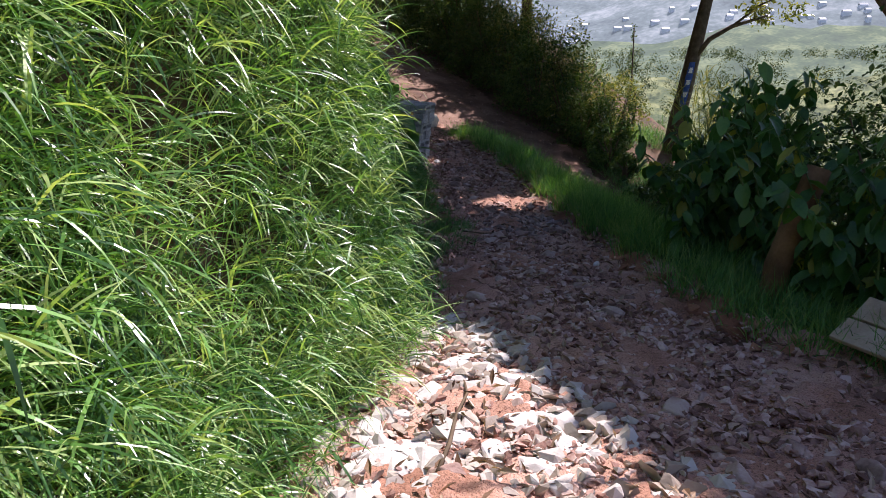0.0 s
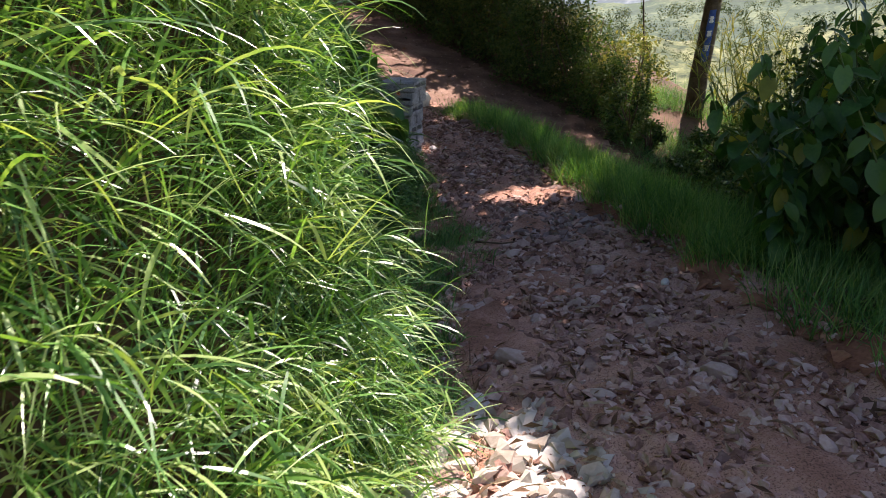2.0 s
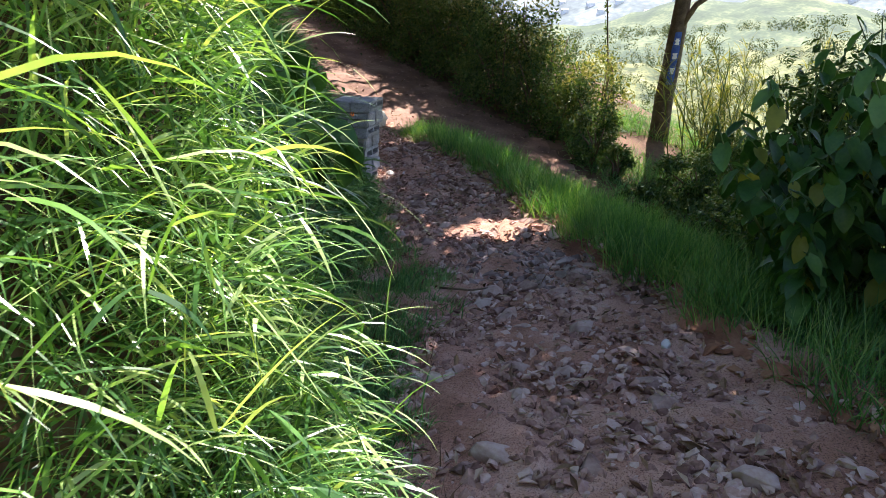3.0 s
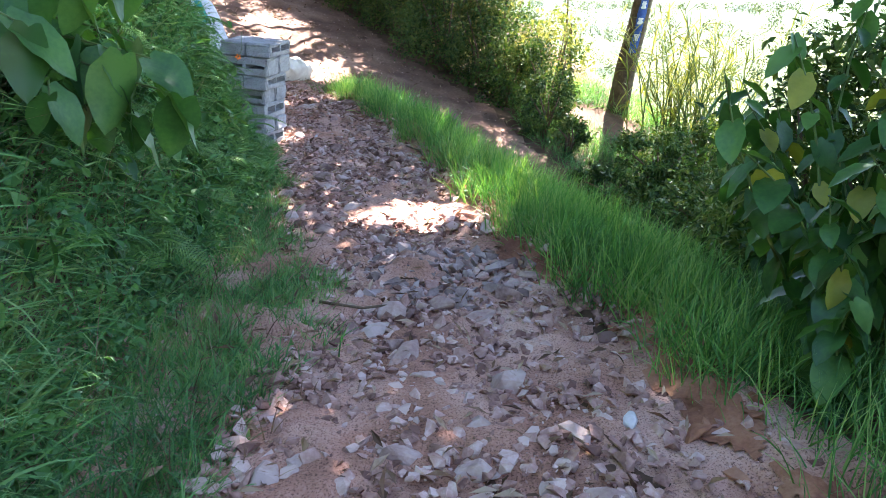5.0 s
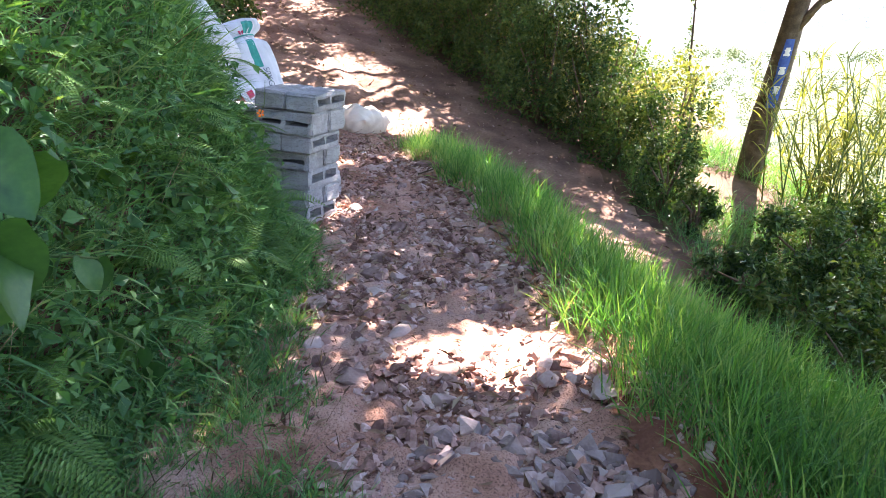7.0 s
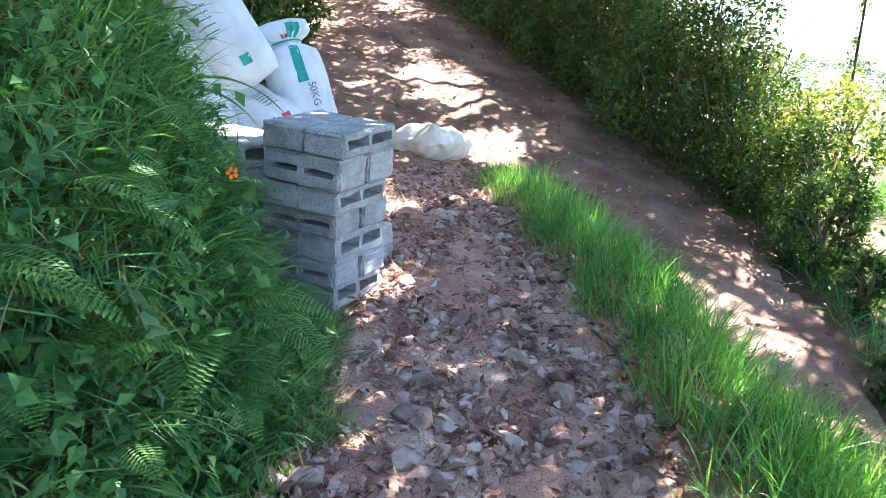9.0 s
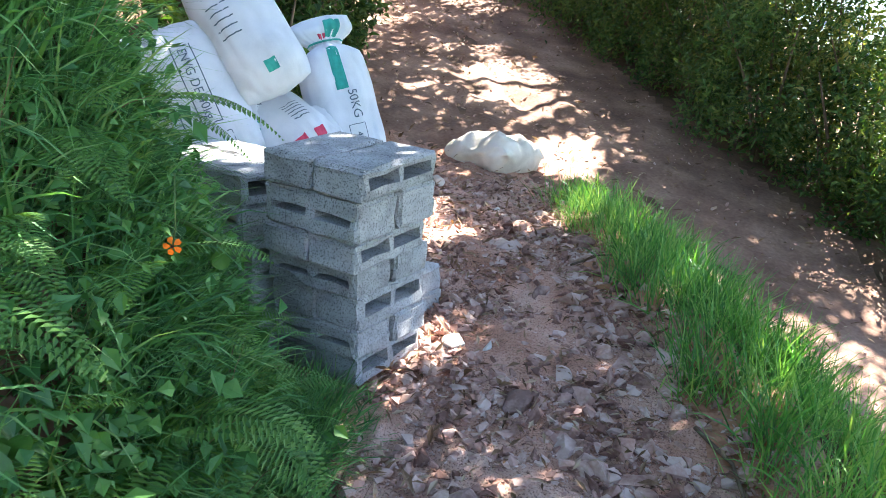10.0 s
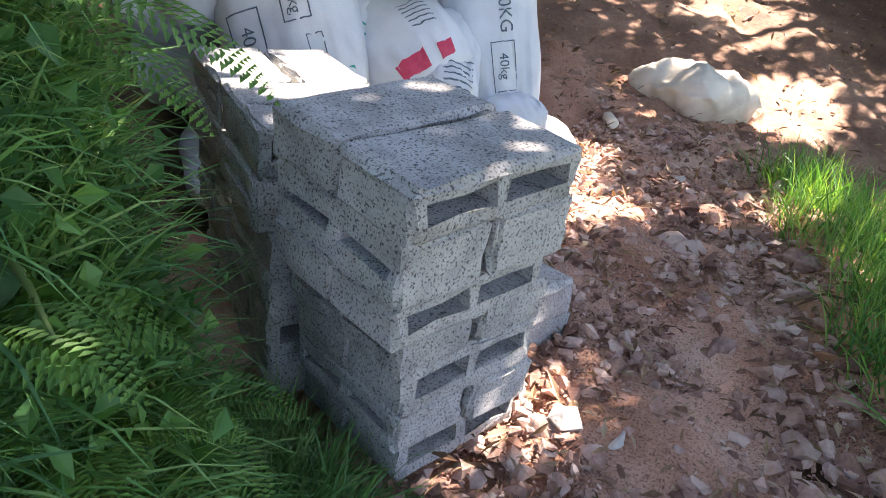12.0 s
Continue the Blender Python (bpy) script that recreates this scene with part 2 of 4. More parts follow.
# ---- the lie of the land ----
PATH_Z = ((-4, 0.12), (0, 0.0), (3, -0.15), (5, -0.21), (7, -0.22), (8, -0.2), (9.4, -0.15), (10.3, -0.07), (10.9, 0.0), (11.9, 0.09), (12.9, 0.13), (15, 0.35), (20, 1.2), (26, 1.9))
LEFT_X = ((-6, -1.2), (0, -1.0), (2, -0.92), (3.2, -0.63), (4.3, -0.38), (4.65, -0.42), (5, -0.6), (6, -0.72), (7, -0.66), (7.8, -0.54), (8.5, -0.44), (9.3, -0.41), (9.55, -0.48), (9.75, -0.66), (9.95, -1.05), (10.1, -1.4), (10.6, -1.75), (11, -2.1), (12, -2.15), (14, -1.95), (16, -2.5), (18, -3.2), (30, -8))
EDGE_X = ((0, -0.7), (3.8, -0.55), (4.5, -0.05), (5.6, -0.05), (6.3, 0.15), (6.85, 0.27), (7.6, 0.12), (8.5, -0.15), (9.2, -0.15), (10, -0.35), (11, -0.6), (13, -1.5), (15, -2.5))
RIGHT_X = ((-6, 2.6), (0, 2.5), (3.4, 2.2), (4.3, 1.66), (5.5, 1.55), (6.4, 1.52), (7.4, 1.32), (8.5, 1.17), (9.5, 1.08), (11, 0.74), (11.4, 0.58), (11.9, 0.4), (13.2, 0.0), (14, -0.3), (16, -1.2), (30, -8))
HEDGE_X = ((9, 3.0), (11.5, 3.0), (12.6, 2.95), (14.3, 2.5), (16, 1.35), (18, 0.4), (20, -0.6), (26, -3.5))


def along(table, y):
    return np.interp(y, [a for a, _ in table], [b for _, b in table])


def lane(x, y):
    return 0.25 - 0.18 * (np.clip(x, -30, 30) + 0.5) + 0.25 * (np.clip(y, 0, 26) - 14)


def height(x, y):
    x, y = np.asarray(x, float), np.asarray(y, float)
    g, xl, xr = along(PATH_Z, y), along(LEFT_X, y), along(RIGHT_X, y)
    up = smooth(12.6, 14.6, y)
    z = g * (1 - up) + lane(x, y) * up
    # verge and fall on the valley side
    d = x - xr
    fall = g - 0.5 * np.clip(d - 0.7, 0, 30)
    far = fall * (1 - smooth(8.3, 10.8, y)) + lane(x, y) * smooth(8.3, 10.8, y)
    verge = z + 0.07 * (1 - smooth(12.5, 13.5, y)) * np.sin(np.clip(d / 0.6, 0, 1) * math.pi)
    w = smooth(0.5, 1.25, d)
    right = verge * (1 - w) + far * w
    z = np.where(d > 0, right, z)
    # off the edge into the valley
    e = x - (np.interp(y, [6, 11], [4.5, 5.6]) - 0.25 * np.clip(y - 15.5, 0, 30))
    z = z - 0.75 * np.clip(e, 0, 90) ** 1.0
    # cut bank on the hill side
    b = np.clip(xl - x, 0, 400)
    k = np.interp(y, [4.7, 5.7], [6.5, 2.8])
    z = z + np.where(b < 2.7 / k, k * b, 2.7 + 0.6 * np.clip(b - 2.7 / k, 0, 60))
    z = z - 1.2 * np.clip(y - 40, 0, 60) * smooth(-5, 5, x)
    return np.maximum(z, -70 + 0 * z)


def rough(x, y, scale=0.02):
    return np.array([noise.fractal(Vector((a * 2.3, b * 2.3, 0)), 0.9, 2.1, 4) for a, b in zip(x, y)]) * scale


def spaced(lo, hi, step, far, grow=1.25):
    v = list(np.arange(lo, hi + 1e-6, step))
    s = step
    while v[-1] < far:
        s *= grow
        v.append(v[-1] + s)
    s = step
    while v[0] > -far:
        s *= grow
        v.insert(0, v[0] - s)
    return np.array(v)


def sheet(name, xs, ys, material, lift=0.0, bumps=0.02, keep=None, ruts=0.0, lumps=0.0):
    X, Y = np.meshgrid(xs, ys)
    Z = height(X.ravel(), Y.ravel()) + lift + rough(X.ravel(), Y.ravel(), bumps)
    if lumps:
        at = [(Vector((a, b, 0)), noise.noise(Vector((a * 1.1, b * 1.1, 5)))) for a, b in zip(X.ravel(), Y.ravel())]
        Z = Z + lumps * np.array([max(0.0, 0.42 - noise.voronoi(p * 8)[0][0]) * min(1, max(0.15, 0.7 + 1.6 * n)) + 0.5 * max(0.0, 0.4 - noise.voronoi(p * 19)[0][0]) for p, n in at])
    if ruts:
        across = X.ravel() * 0.87 + Y.ravel() * 0.49
        Z = Z + ruts * np.sin(across * 17 + 1.5 * np.sin(Y.ravel() * 0.9)) * smooth(-0.3, 0.6, np.sin(across * 1.9 + 0.6))
    v = np.stack([X.ravel(), Y.ravel(), Z], 1)
    nx, ny = len(xs), len(ys)
    i = (np.arange(ny - 1)[:, None] * nx + np.arange(nx - 1)).ravel()
    f = np.stack([i, i + 1, i + nx + 1, i + nx], 1)
    if keep is not None:
        c = v[f].mean(1)
        f = f[keep(c[:, 0], c[:, 1])]
        used = np.unique(f)
        remap = np.zeros(len(v), int)
        remap[used] = np.arange(len(used))
        v, f = v[used], remap[f]
    return new(name, mesh_of(name, v, f, material, flat=False))


ground = tagged(sheet("ground", spaced(-3, 7, 0.1, 3000), spaced(-2, 20, 0.1, 3000), SOIL), "dark earth of a steep hillside falling to a valley", "ground", kind="structure")


def on_path(x, y):
    return (x > along(LEFT_X, y) - 0.05) & (x < along(RIGHT_X, y) + 0.34 + 0.06 * np.sin(y * 5)) & (y < 14.2)


path = tagged(sheet("path", np.arange(-1.7, 2.9, 0.035), np.arange(-2, 14.3, 0.035), PATH, 0.016, 0.045, on_path, lumps=0.13), "reddish trampled earth footpath strewn with broken stone", "path", kind="structure")

tagged(sheet("earth_edge", np.arange(0.0, 2.6, 0.03), np.arange(3.6, 12.4, 0.03), RED_EARTH, 0.026, 0.05, lambda x, y: np.abs(x - along(RIGHT_X, y) - 0.12 - 0.06 * np.sin(y * 3.1)) < 0.08 + 0.06 * np.sin(y * 4.3 + 1) + 0.03 * np.sin(y * 17), lumps=0.12), "bare red earth along the broken edge of the path", "earth", kind="structure")


def on_track(x, y):
    return (x < along(HEDGE_X, y)) & (x > np.maximum(along(LEFT_X, y), np.where(y < 13.5, along(RIGHT_X, y) + 0.9, -20))) & ((y > 13.5) | (x > along(RIGHT_X, y) + 0.9)) & (y > 9.5)


track = tagged(sheet("dirt_track", np.arange(-8, 5.5, 0.08), np.arange(9.5, 26, 0.08), TRACK, 0.016, 0.04, on_track, 0.018), "brown eroded dirt track in dappled shade with wheel ruts", "track", kind="structure")


# ---- valley and far hills ----
def far_height(a, f, dist, deep, base, top, seedy):
    r = dist + deep * f
    ridge = noise.fractal(Vector((math.sin(a) * 3 + seedy, math.cos(a) * 3, seedy)), 0.8, 2.2, 5)
    return base + (top - base) * f + ridge * (top - base) * 0.3 * f + noise.fractal(Vector((r * math.sin(a) / dist * 4, r * math.cos(a) / dist * 4, seedy)), 0.9, 2, 4) * dist * 0.012


def hills(name, dist, deep, base, top, colors, glow, seedy, grain):
    n, m = 180, 30
    v = []
    for j in range(m):
        for i in range(n):
            a = radians(-60 + 170 * i / (n - 1))
            f = j / (m - 1)
            r = dist + deep * f
            v.append((r * math.sin(a), r * math.cos(a), far_height(a, f, dist, deep, base, top, seedy)))
    f = [(j * n + i, j * n + i + 1, (j + 1) * n + i + 1, (j + 1) * n + i) for j in range(m - 1) for i in range(n - 1)]
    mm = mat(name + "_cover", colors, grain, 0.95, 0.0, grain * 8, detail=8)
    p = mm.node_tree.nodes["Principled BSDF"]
    # pale bluish emission stands in for haze in the air
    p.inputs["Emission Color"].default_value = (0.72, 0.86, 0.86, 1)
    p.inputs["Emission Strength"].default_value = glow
    return tagged(new(name, mesh_of(name, v, f, mm, flat=False)), "wooded hills across the valley, haze painted on as emission", "hills", kind="structure")


# emission rises and colours turn bluer with distance, painting in haze
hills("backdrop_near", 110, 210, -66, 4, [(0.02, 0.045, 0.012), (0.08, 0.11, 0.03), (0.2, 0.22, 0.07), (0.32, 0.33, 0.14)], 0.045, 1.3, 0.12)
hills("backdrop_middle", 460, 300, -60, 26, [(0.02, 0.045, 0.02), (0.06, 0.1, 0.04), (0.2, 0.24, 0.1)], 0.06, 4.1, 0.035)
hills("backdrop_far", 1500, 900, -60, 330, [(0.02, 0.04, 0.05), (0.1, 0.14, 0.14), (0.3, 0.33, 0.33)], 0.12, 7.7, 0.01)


def town(n):
    """Pale houses scattered over the far hillside, gabled boxes joined in one mesh."""
    r = np.random.RandomState(11)
    V, F = [], []
    for k in range(n):
        a, f = radians(r.uniform(2, 50)), r.uniform(0.05, 0.45)
        q = 1500 + 900 * f
        c = np.array([q * math.sin(a), q * math.cos(a), far_height(a, f, 1500, 900, -60, 330, 7.7)])
        w, d, h = r.uniform(4, 10), r.uniform(4, 8), r.uniform(3, 7)
        box = np.array([(-w, -d, -5), (w, -d, -5), (w, d, -5), (-w, d, -5), (-w, -d, h), (w, -d, h), (w, d, h), (-w, d, h), (-w, 0, h + 4), (w, 0, h + 4)])
        b = 10 * k
        V.append(box + c)
        F += [[b + i for i in t] for t in ((0, 1, 5, 4), (1, 2, 6, 5), (2, 3, 7, 6), (3, 0, 4, 7), (4, 5, 9, 8), (6, 7, 8, 9))]
    return tagged(new("town", mesh_of("town", np.concatenate(V), F, PAINT_WHITE)), "pale houses scattered over the far hillside", "houses", kind="stuff")


town(170)


# ---- grass ----
def blade_patch(name, label, xs, ys, count, material, tall, width, lean, droop, accept=None, kind="stuff", seg=4, clump=1, spread=0.05, lift=0.0, scatter=0.38):
    """Grass over a rectangle of the plan; lean is the mean way of the blades."""
    m = count // clump
    x, y = np.random.uniform(*xs, m), np.random.uniform(*ys, m)
    if accept is not None:
        ok = accept(x, y)
        x, y = x[ok], y[ok]
    x = np.repeat(x, clump) + np.random.normal(0, spread, len(x) * clump)
    y = np.repeat(y, clump) + np.random.normal(0, spread, len(y) * clump)
    n = len(x)
    roots = np.stack([x, y, height(x, y) - 0.02 + lift], 1)
    ways = np.random.normal(size=(n, 3)) * scatter + np.array(lean)
    ways[:, 2] = np.abs(ways[:, 2]) + 0.1
    L = np.random.uniform(*tall, n)
    v, f = blades(roots, ways, np.random.uniform(*droop, n), L, np.random.uniform(*width, n), seg)
    return tagged(new(name, mesh_of(name, v, f, material)), label, "grass", kind=kind)


def bank(near, far):
    return lambda x, y: (x < along(LEFT_X, y) - near) & (x > along(LEFT_X, y) - far)


def culm_grass(name, label, xs, ys, count, per, material, accept, tall, leaf, width):
    """Leafy grass: thin culms lean out of the bank and carry arching leaves that point all ways."""
    x, y = np.random.uniform(*xs, count), np.random.uniform(*ys, count)
    ok = accept(x, y) & (np.sin(x * 9 + 3 * np.sin(y * 4)) * np.sin(y * 7.3 + 2 * x) > -0.5)
    x, y = x[ok], y[ok]
    n = len(x)
    roots = np.stack([x, y, height(x, y) - 0.03], 1)
    ways = np.random.normal(size=(n, 3)) * [0.3, 0.45, 0.3] + [0.55, -0.12, 0.6]
    ways /= np.linalg.norm(ways, axis=1)[:, None]
    L = np.random.uniform(*tall, n)
    cv, cf = blades(roots, ways, np.random.uniform(0.5, 1.6, n), L, np.full(n, 0.004), 5)
    spine = cv.reshape(n, 6, 2, 3).mean(2)
    t = np.random.uniform(0.12, 1.0, (n, per)) * 4.99
    i = t.astype(int)
    k = np.arange(n)[:, None]
    at = spine[k, i] + (spine[k, i + 1] - spine[k, i]) * (t - i)[..., None]
    on = spine[k, i + 1] - spine[k, i]
    on /= np.linalg.norm(on, axis=2)[..., None] + 1e-9
    out = np.random.normal(size=(n, per, 3)) * 0.62 + on * 0.75 + [0.1, 0, 0.1]
    m = n * per
    v, f = blades(at.reshape(-1, 3), out.reshape(-1, 3), np.random.uniform(0.5, 2.6, m), np.random.uniform(*leaf, m) * np.random.uniform(0.6, 1.1, m), np.random.uniform(*width, m), 5)
    return tagged(new(name, mesh_of(name, np.concatenate([cv, v]), np.concatenate([cf, f + len(cv)]), material)), label, "grass", kind="stuff")


# tall leafy grass on the first stretch of the bank
culm_grass("tall_grass", "bright green tall leafy grass hanging over the bank", (-1.6, -0.35), (0.9, 4.3), 12500, 9, GRASS, bank(-0.03, 0.45), (0.2, 0.5), (0.12, 0.32), (0.0035, 0.0115))
blade_patch("under_grass", "lower leaves under the tall grass, coloured dark as painted gap shade", (-2.4, -0.3), (0.9, 4.6), 13000, UNDER, (0.12, 0.34), (0.004, 0.011), (0.4, 0.0, 0.4), (0.6, 2.0), bank(-0.05, 0.5), clump=6, scatter=0.7)
blade_patch("near_bank_grass", "tall arching grass on the first part of the bank", (-1.8, -0.5), (-3, 0.95), 12000, GRASS, (0.24, 0.5), (0.007, 0.018), (0.5, -0.1, 0.55), (0.9, 3.0), bank(-0.02, 0.5), clump=9, spread=0.035, scatter=0.8)
blade_patch("hillside_grass", "rough grass covering the slope below the path", (2.2, 13), (-4, 22), 42000, LAWN, (0.25, 0.7), (0.008, 0.02), (0.0, -0.1, 0.8), (0.8, 2.2), lambda x, y: (x > along(RIGHT_X, y) + 1.6) & ((y < 9.5) | (x > 5.9)), clump=6, spread=0.09, scatter=0.6, seg=3)
blade_patch("meadow_grass", "dense grass on the upper hillside", (-5.5, -1.2), (-2, 14), 22000, LAWN, (0.35, 0.8), (0.006, 0.014), (0.4, -0.1, 0.8), (0.8, 2.0), bank(1.1, 3.5), clump=4)
blade_patch("bank_grass", "shaded green grass over the path bank", (-2.2, 0.1), (4.5, 10.15), 44000, LAWN, (0.12, 0.46), (0.004, 0.012), (0.4, -0.1, 0.6), (0.6, 2.8), bank(-0.04, 1.2), clump=5, spread=0.03, scatter=0.7)
blade_patch("toe_grass", "short grass creeping over the path shoulder", (-1.2, 0.6), (4.2, 10.2), 105000, LAWN, (0.04, 0.18), (0.003, 0.009), (0.15, -0.1, 0.7), (0.6, 2.2), lambda x, y: (x > along(LEFT_X, y) - 0.1) & (x < along(EDGE_X, y) + 0.08 * np.sin(y * 9)) & (np.sin(x * 7 + 2 * np.sin(y * 3)) * np.sin(y * 4.1 + x * 2) < 0.55), clump=6, spread=0.03, scatter=0.55)
blade_patch("straw_litter", "dry straw and grass at the foot of the bank", (-1.2, 0.4), (1.0, 4.8), 7000, DRY, (0.05, 0.2), (0.002, 0.006), (0.3, -0.2, 0.15), (0.5, 1.5), lambda x, y: (x > along(LEFT_X, y) - 0.1) & (x < along(LEFT_X, y) + 0.45))
blade_patch("stack_grass", "long grass growing up against the stacked blocks", (-1.5, -0.42), (9.0, 10.5), 8000, LAWN, (0.2, 0.42), (0.004, 0.01), (0.25, 0.0, 0.8), (0.8, 2.2), lambda x, y: (x < along(LEFT_X, y) + 0.1) & (x > along(LEFT_X, y) - 0.6) & ~((y > 9.9) & (x > -1.25)), clump=5, spread=0.03)
blade_patch("shoulder_straw", "dry straw and dead grass lying on the shoulder", (-0.9, 0.5), (4.6, 9.6), 9000, DRY, (0.06, 0.22), (0.002, 0.006), (0.2, -0.2, 0.12), (0.5, 1.5), lambda x, y: (x > along(LEFT_X, y) - 0.05) & (x < along(EDGE_X, y) + 0.1))
blade_patch("scrub_grass", "rough dark grass on the slope beside the track", (2.9, 6.6), (9.6, 16.5), 22000, LAWN, (0.15, 0.45), (0.004, 0.011), (0.0, -0.1, 0.8), (0.8, 2.2), lambda x, y: (x > along(HEDGE_X, y) + 0.2) & ((x - 4.3) ** 2 + (y - 14.5) ** 2 > 0.5), clump=6, spread=0.05, scatter=0.6)
blade_patch("bank_weeds", "small broad weed leaves among the bank grass", (-2.2, 0.1), (4.5, 10.15), 30000, LAWN, (0.04, 0.12), (0.014, 0.034), (0.5, -0.4, 0.6), (0.4, 1.6), bank(-0.06, 1.2), clump=7, spread=0.045, scatter=0.8, lift=0.06, seg=3)
blade_patch("shoulder_weeds", "small broad weed leaves on the path shoulder", (-1.2, 0.6), (4.2, 10.0), 22000, LAWN, (0.03, 0.09), (0.012, 0.028), (0.2, -0.3, 0.7), (0.4, 1.6), lambda x, y: (x > along(LEFT_X, y) - 0.1) & (x < along(EDGE_X, y) + 0.02 * np.sin(y * 9)), clump=8, spread=0.04, scatter=0.7, seg=3)
blade_patch("bank_straws", "dry pale stalks standing in the bank grass", (-2.0, 0.1), (4.6, 10.1), 900, DRY, (0.25, 0.6), (0.002, 0.005), (0.3, -0.2, 0.8), (0.3, 1.5), bank(-0.05, 0.9), clump=3)
blade_patch("foot_grass", "green grass growing against the foot of the block stack", (-1.0, -0.34), (9.2, 10.05), 9000, LAWN, (0.12, 0.34), (0.004, 0.010), (0.2, 0.05, 0.8), (0.6, 2.2), lambda x, y: (x < -0.33 - np.clip(y - 9.8, 0, 1) * 0.4), clump=5, spread=0.03, scatter=0.6)
# verge between path and track
blade_patch("verge_grass", "fresh green upright grass along the path edge", (0.0, 3.2), (5.8, 13.2), 60000, BERM, (0.12, 0.36), (0.004, 0.009), (0.02, -0.1, 1.0), (0.4, 2.2), lambda x, y: (x > along(RIGHT_X, y) + 0.06 + 0.06 * np.sin(y * 7)) & (x < along(RIGHT_X, y) + 0.75 - 0.3 * smooth(11.5, 13.2, y)), clump=6, spread=0.03)
blade_patch("slope_grass", "dark grass on the slope below the path", (1.4, 4.5), (2.4, 9.5), 40000, BERM, (0.12, 0.38), (0.003, 0.008), (0.0, -0.1, 0.9), (0.5, 1.8), lambda x, y: (x > along(RIGHT_X, y) + 0.12 + 0.05 * np.sin(y * 6)) & (x < along(RIGHT_X, y) + 1.9), clump=5)


# ---- loose stone on the path ----
def stone_mesh(name, material, flatness=0.6, cuts=1):
    bm = bmesh.new()
    s = Vector((random.uniform(0.85, 1.25), random.uniform(0.6, 0.95), random.uniform(0.4, 0.7) * flatness / 0.6))
    for k in range(9 if cuts == 1 else 15):
        d = Vector((random.gauss(0, 1), random.gauss(0, 1), random.gauss(0, 1))).normalized() * random.uniform(0.42, 0.55)
        bm.verts.new((d.x * s.x, d.y * s.y, d.z * s.z))
    hull = bmesh.ops.convex_hull(bm, input=bm.verts)
    bmesh.ops.delete(bm, geom=[v for v in set(hull["geom_interior"] + hull["geom_unused"]) if isinstance(v, bmesh.types.BMVert)], context="VERTS")
    if cuts > 1:
        bmesh.ops.bevel(bm, geom=bm.edges[:], offset=0.035, segments=1, affect="EDGES", clamp_overlap=True)
    bmesh.ops.triangulate(bm, faces=bm.faces[:])
    me = bpy.data.meshes.new(name)
    bm.to_mesh(me)
    bm.free()
    me.materials.append(material)
    return me


def path_density(x, y):
    w = (x - along(LEFT_X, y)) / (along(RIGHT_X, y) - along(LEFT_X, y))
    return 0.35 + 0.65 * np.exp(-((w - 0.62) / 0.28) ** 2)


def joined_stones(name, n, xs, ys, size, label, accept, parent_mat, sink=0.02):
    shapes = []
    for k in range(8):
        me = stone_mesh("pebble_shape", parent_mat)
        shapes.append((np.array([v.co[:] for v in me.vertices]), np.array([p.vertices[:] for p in me.polygons])))
        bpy.data.meshes.remove(me)
    x, y = np.random.uniform(*xs, n), np.random.uniform(*ys, n)
    ok = accept(x, y)
    x, y = x[ok], y[ok]
    z = height(x, y) + 0.028
    V, F, c = [], [], 0
    for a, b, h in zip(x, y, z):
        v, f = shapes[np.random.randint(8)]
        s = size[0] + (size[1] - size[0]) * np.random.random() ** 2.5
        t = np.random.random() * math.tau
        ro = np.array([[math.cos(t), -math.sin(t), 0], [math.sin(t), math.cos(t), 0], [np.random.normal() * 0.3, np.random.normal() * 0.3, 1]])
        V.append(v @ ro.T * s + [a, b, h - s * sink])
        F.append(f + c)
        c += len(v)
    return tagged(new(name, mesh_of(name, np.concatenate(V), np.concatenate(F), parent_mat)), label, "rubble", kind="stuff")


def inside(x, y):
    return (x > along(EDGE_X, y) - 0.08) & (x < along(RIGHT_X, y) + 0.2) & (np.random.random(len(x)) < path_density(x, y))


joined_stones("gravel", 60000, (-1, 2.6), (-1.0, 13.8), (0.012, 0.095), "small broken stone and grit on the footpath", inside, STONE_MIX)
joined_stones("track_gravel", 2500, (-3, 4), (11, 21), (0.015, 0.06), "small stones scattered on the dirt track", on_track, STONE_MIX)
joined_stones("grey_rubble", 480, (0.3, 1.4), (6.75, 7.85), (0.045, 0.17), "heap of grey broken rock on the path", lambda x, y: ((x - 0.85) / 0.55) ** 2 + ((y - 7.3) / 0.52) ** 2 < np.random.random(len(x)), GREY)
joined_stones("shoulder_rubble", 260, (-0.25, 0.4), (5.3, 6.6), (0.03, 0.13), "pale broken stones along the grassy shoulder", lambda x, y: np.abs(x - along(EDGE_X, y)) < 0.14, STONE_MIX)
# Pale tone and extent follow the sun patch: sunlight put into stone colour.
SUN_PALE_MIX = mat("sun_pale_rubble", [(0.36, 0.29, 0.22), (0.5, 0.43, 0.35), (0.62, 0.56, 0.48)], 9, 0.88, 0.6, 70, island=0.6)
joined_stones("sun_pale_rubble", 3000, (-0.8, 1.3), (1.2, 4.4), (0.02, 0.17), "pale stones and grit on the path, sun patch brightness painted in", lambda x, y: (x > along(LEFT_X, y) + 0.15) & (x < 0.35 + (4.3 - y) * 0.39), SUN_PALE_MIX)
joined_stones("grit", 26000, (-0.9, 1.2), (9.0, 12.6), (0.006, 0.024), "fine grit and crumbs of earth on the path", lambda x, y: (x > along(EDGE_X, y) - 0.1) & (x < along(RIGHT_X, y) + 0.2), STONE_MIX)
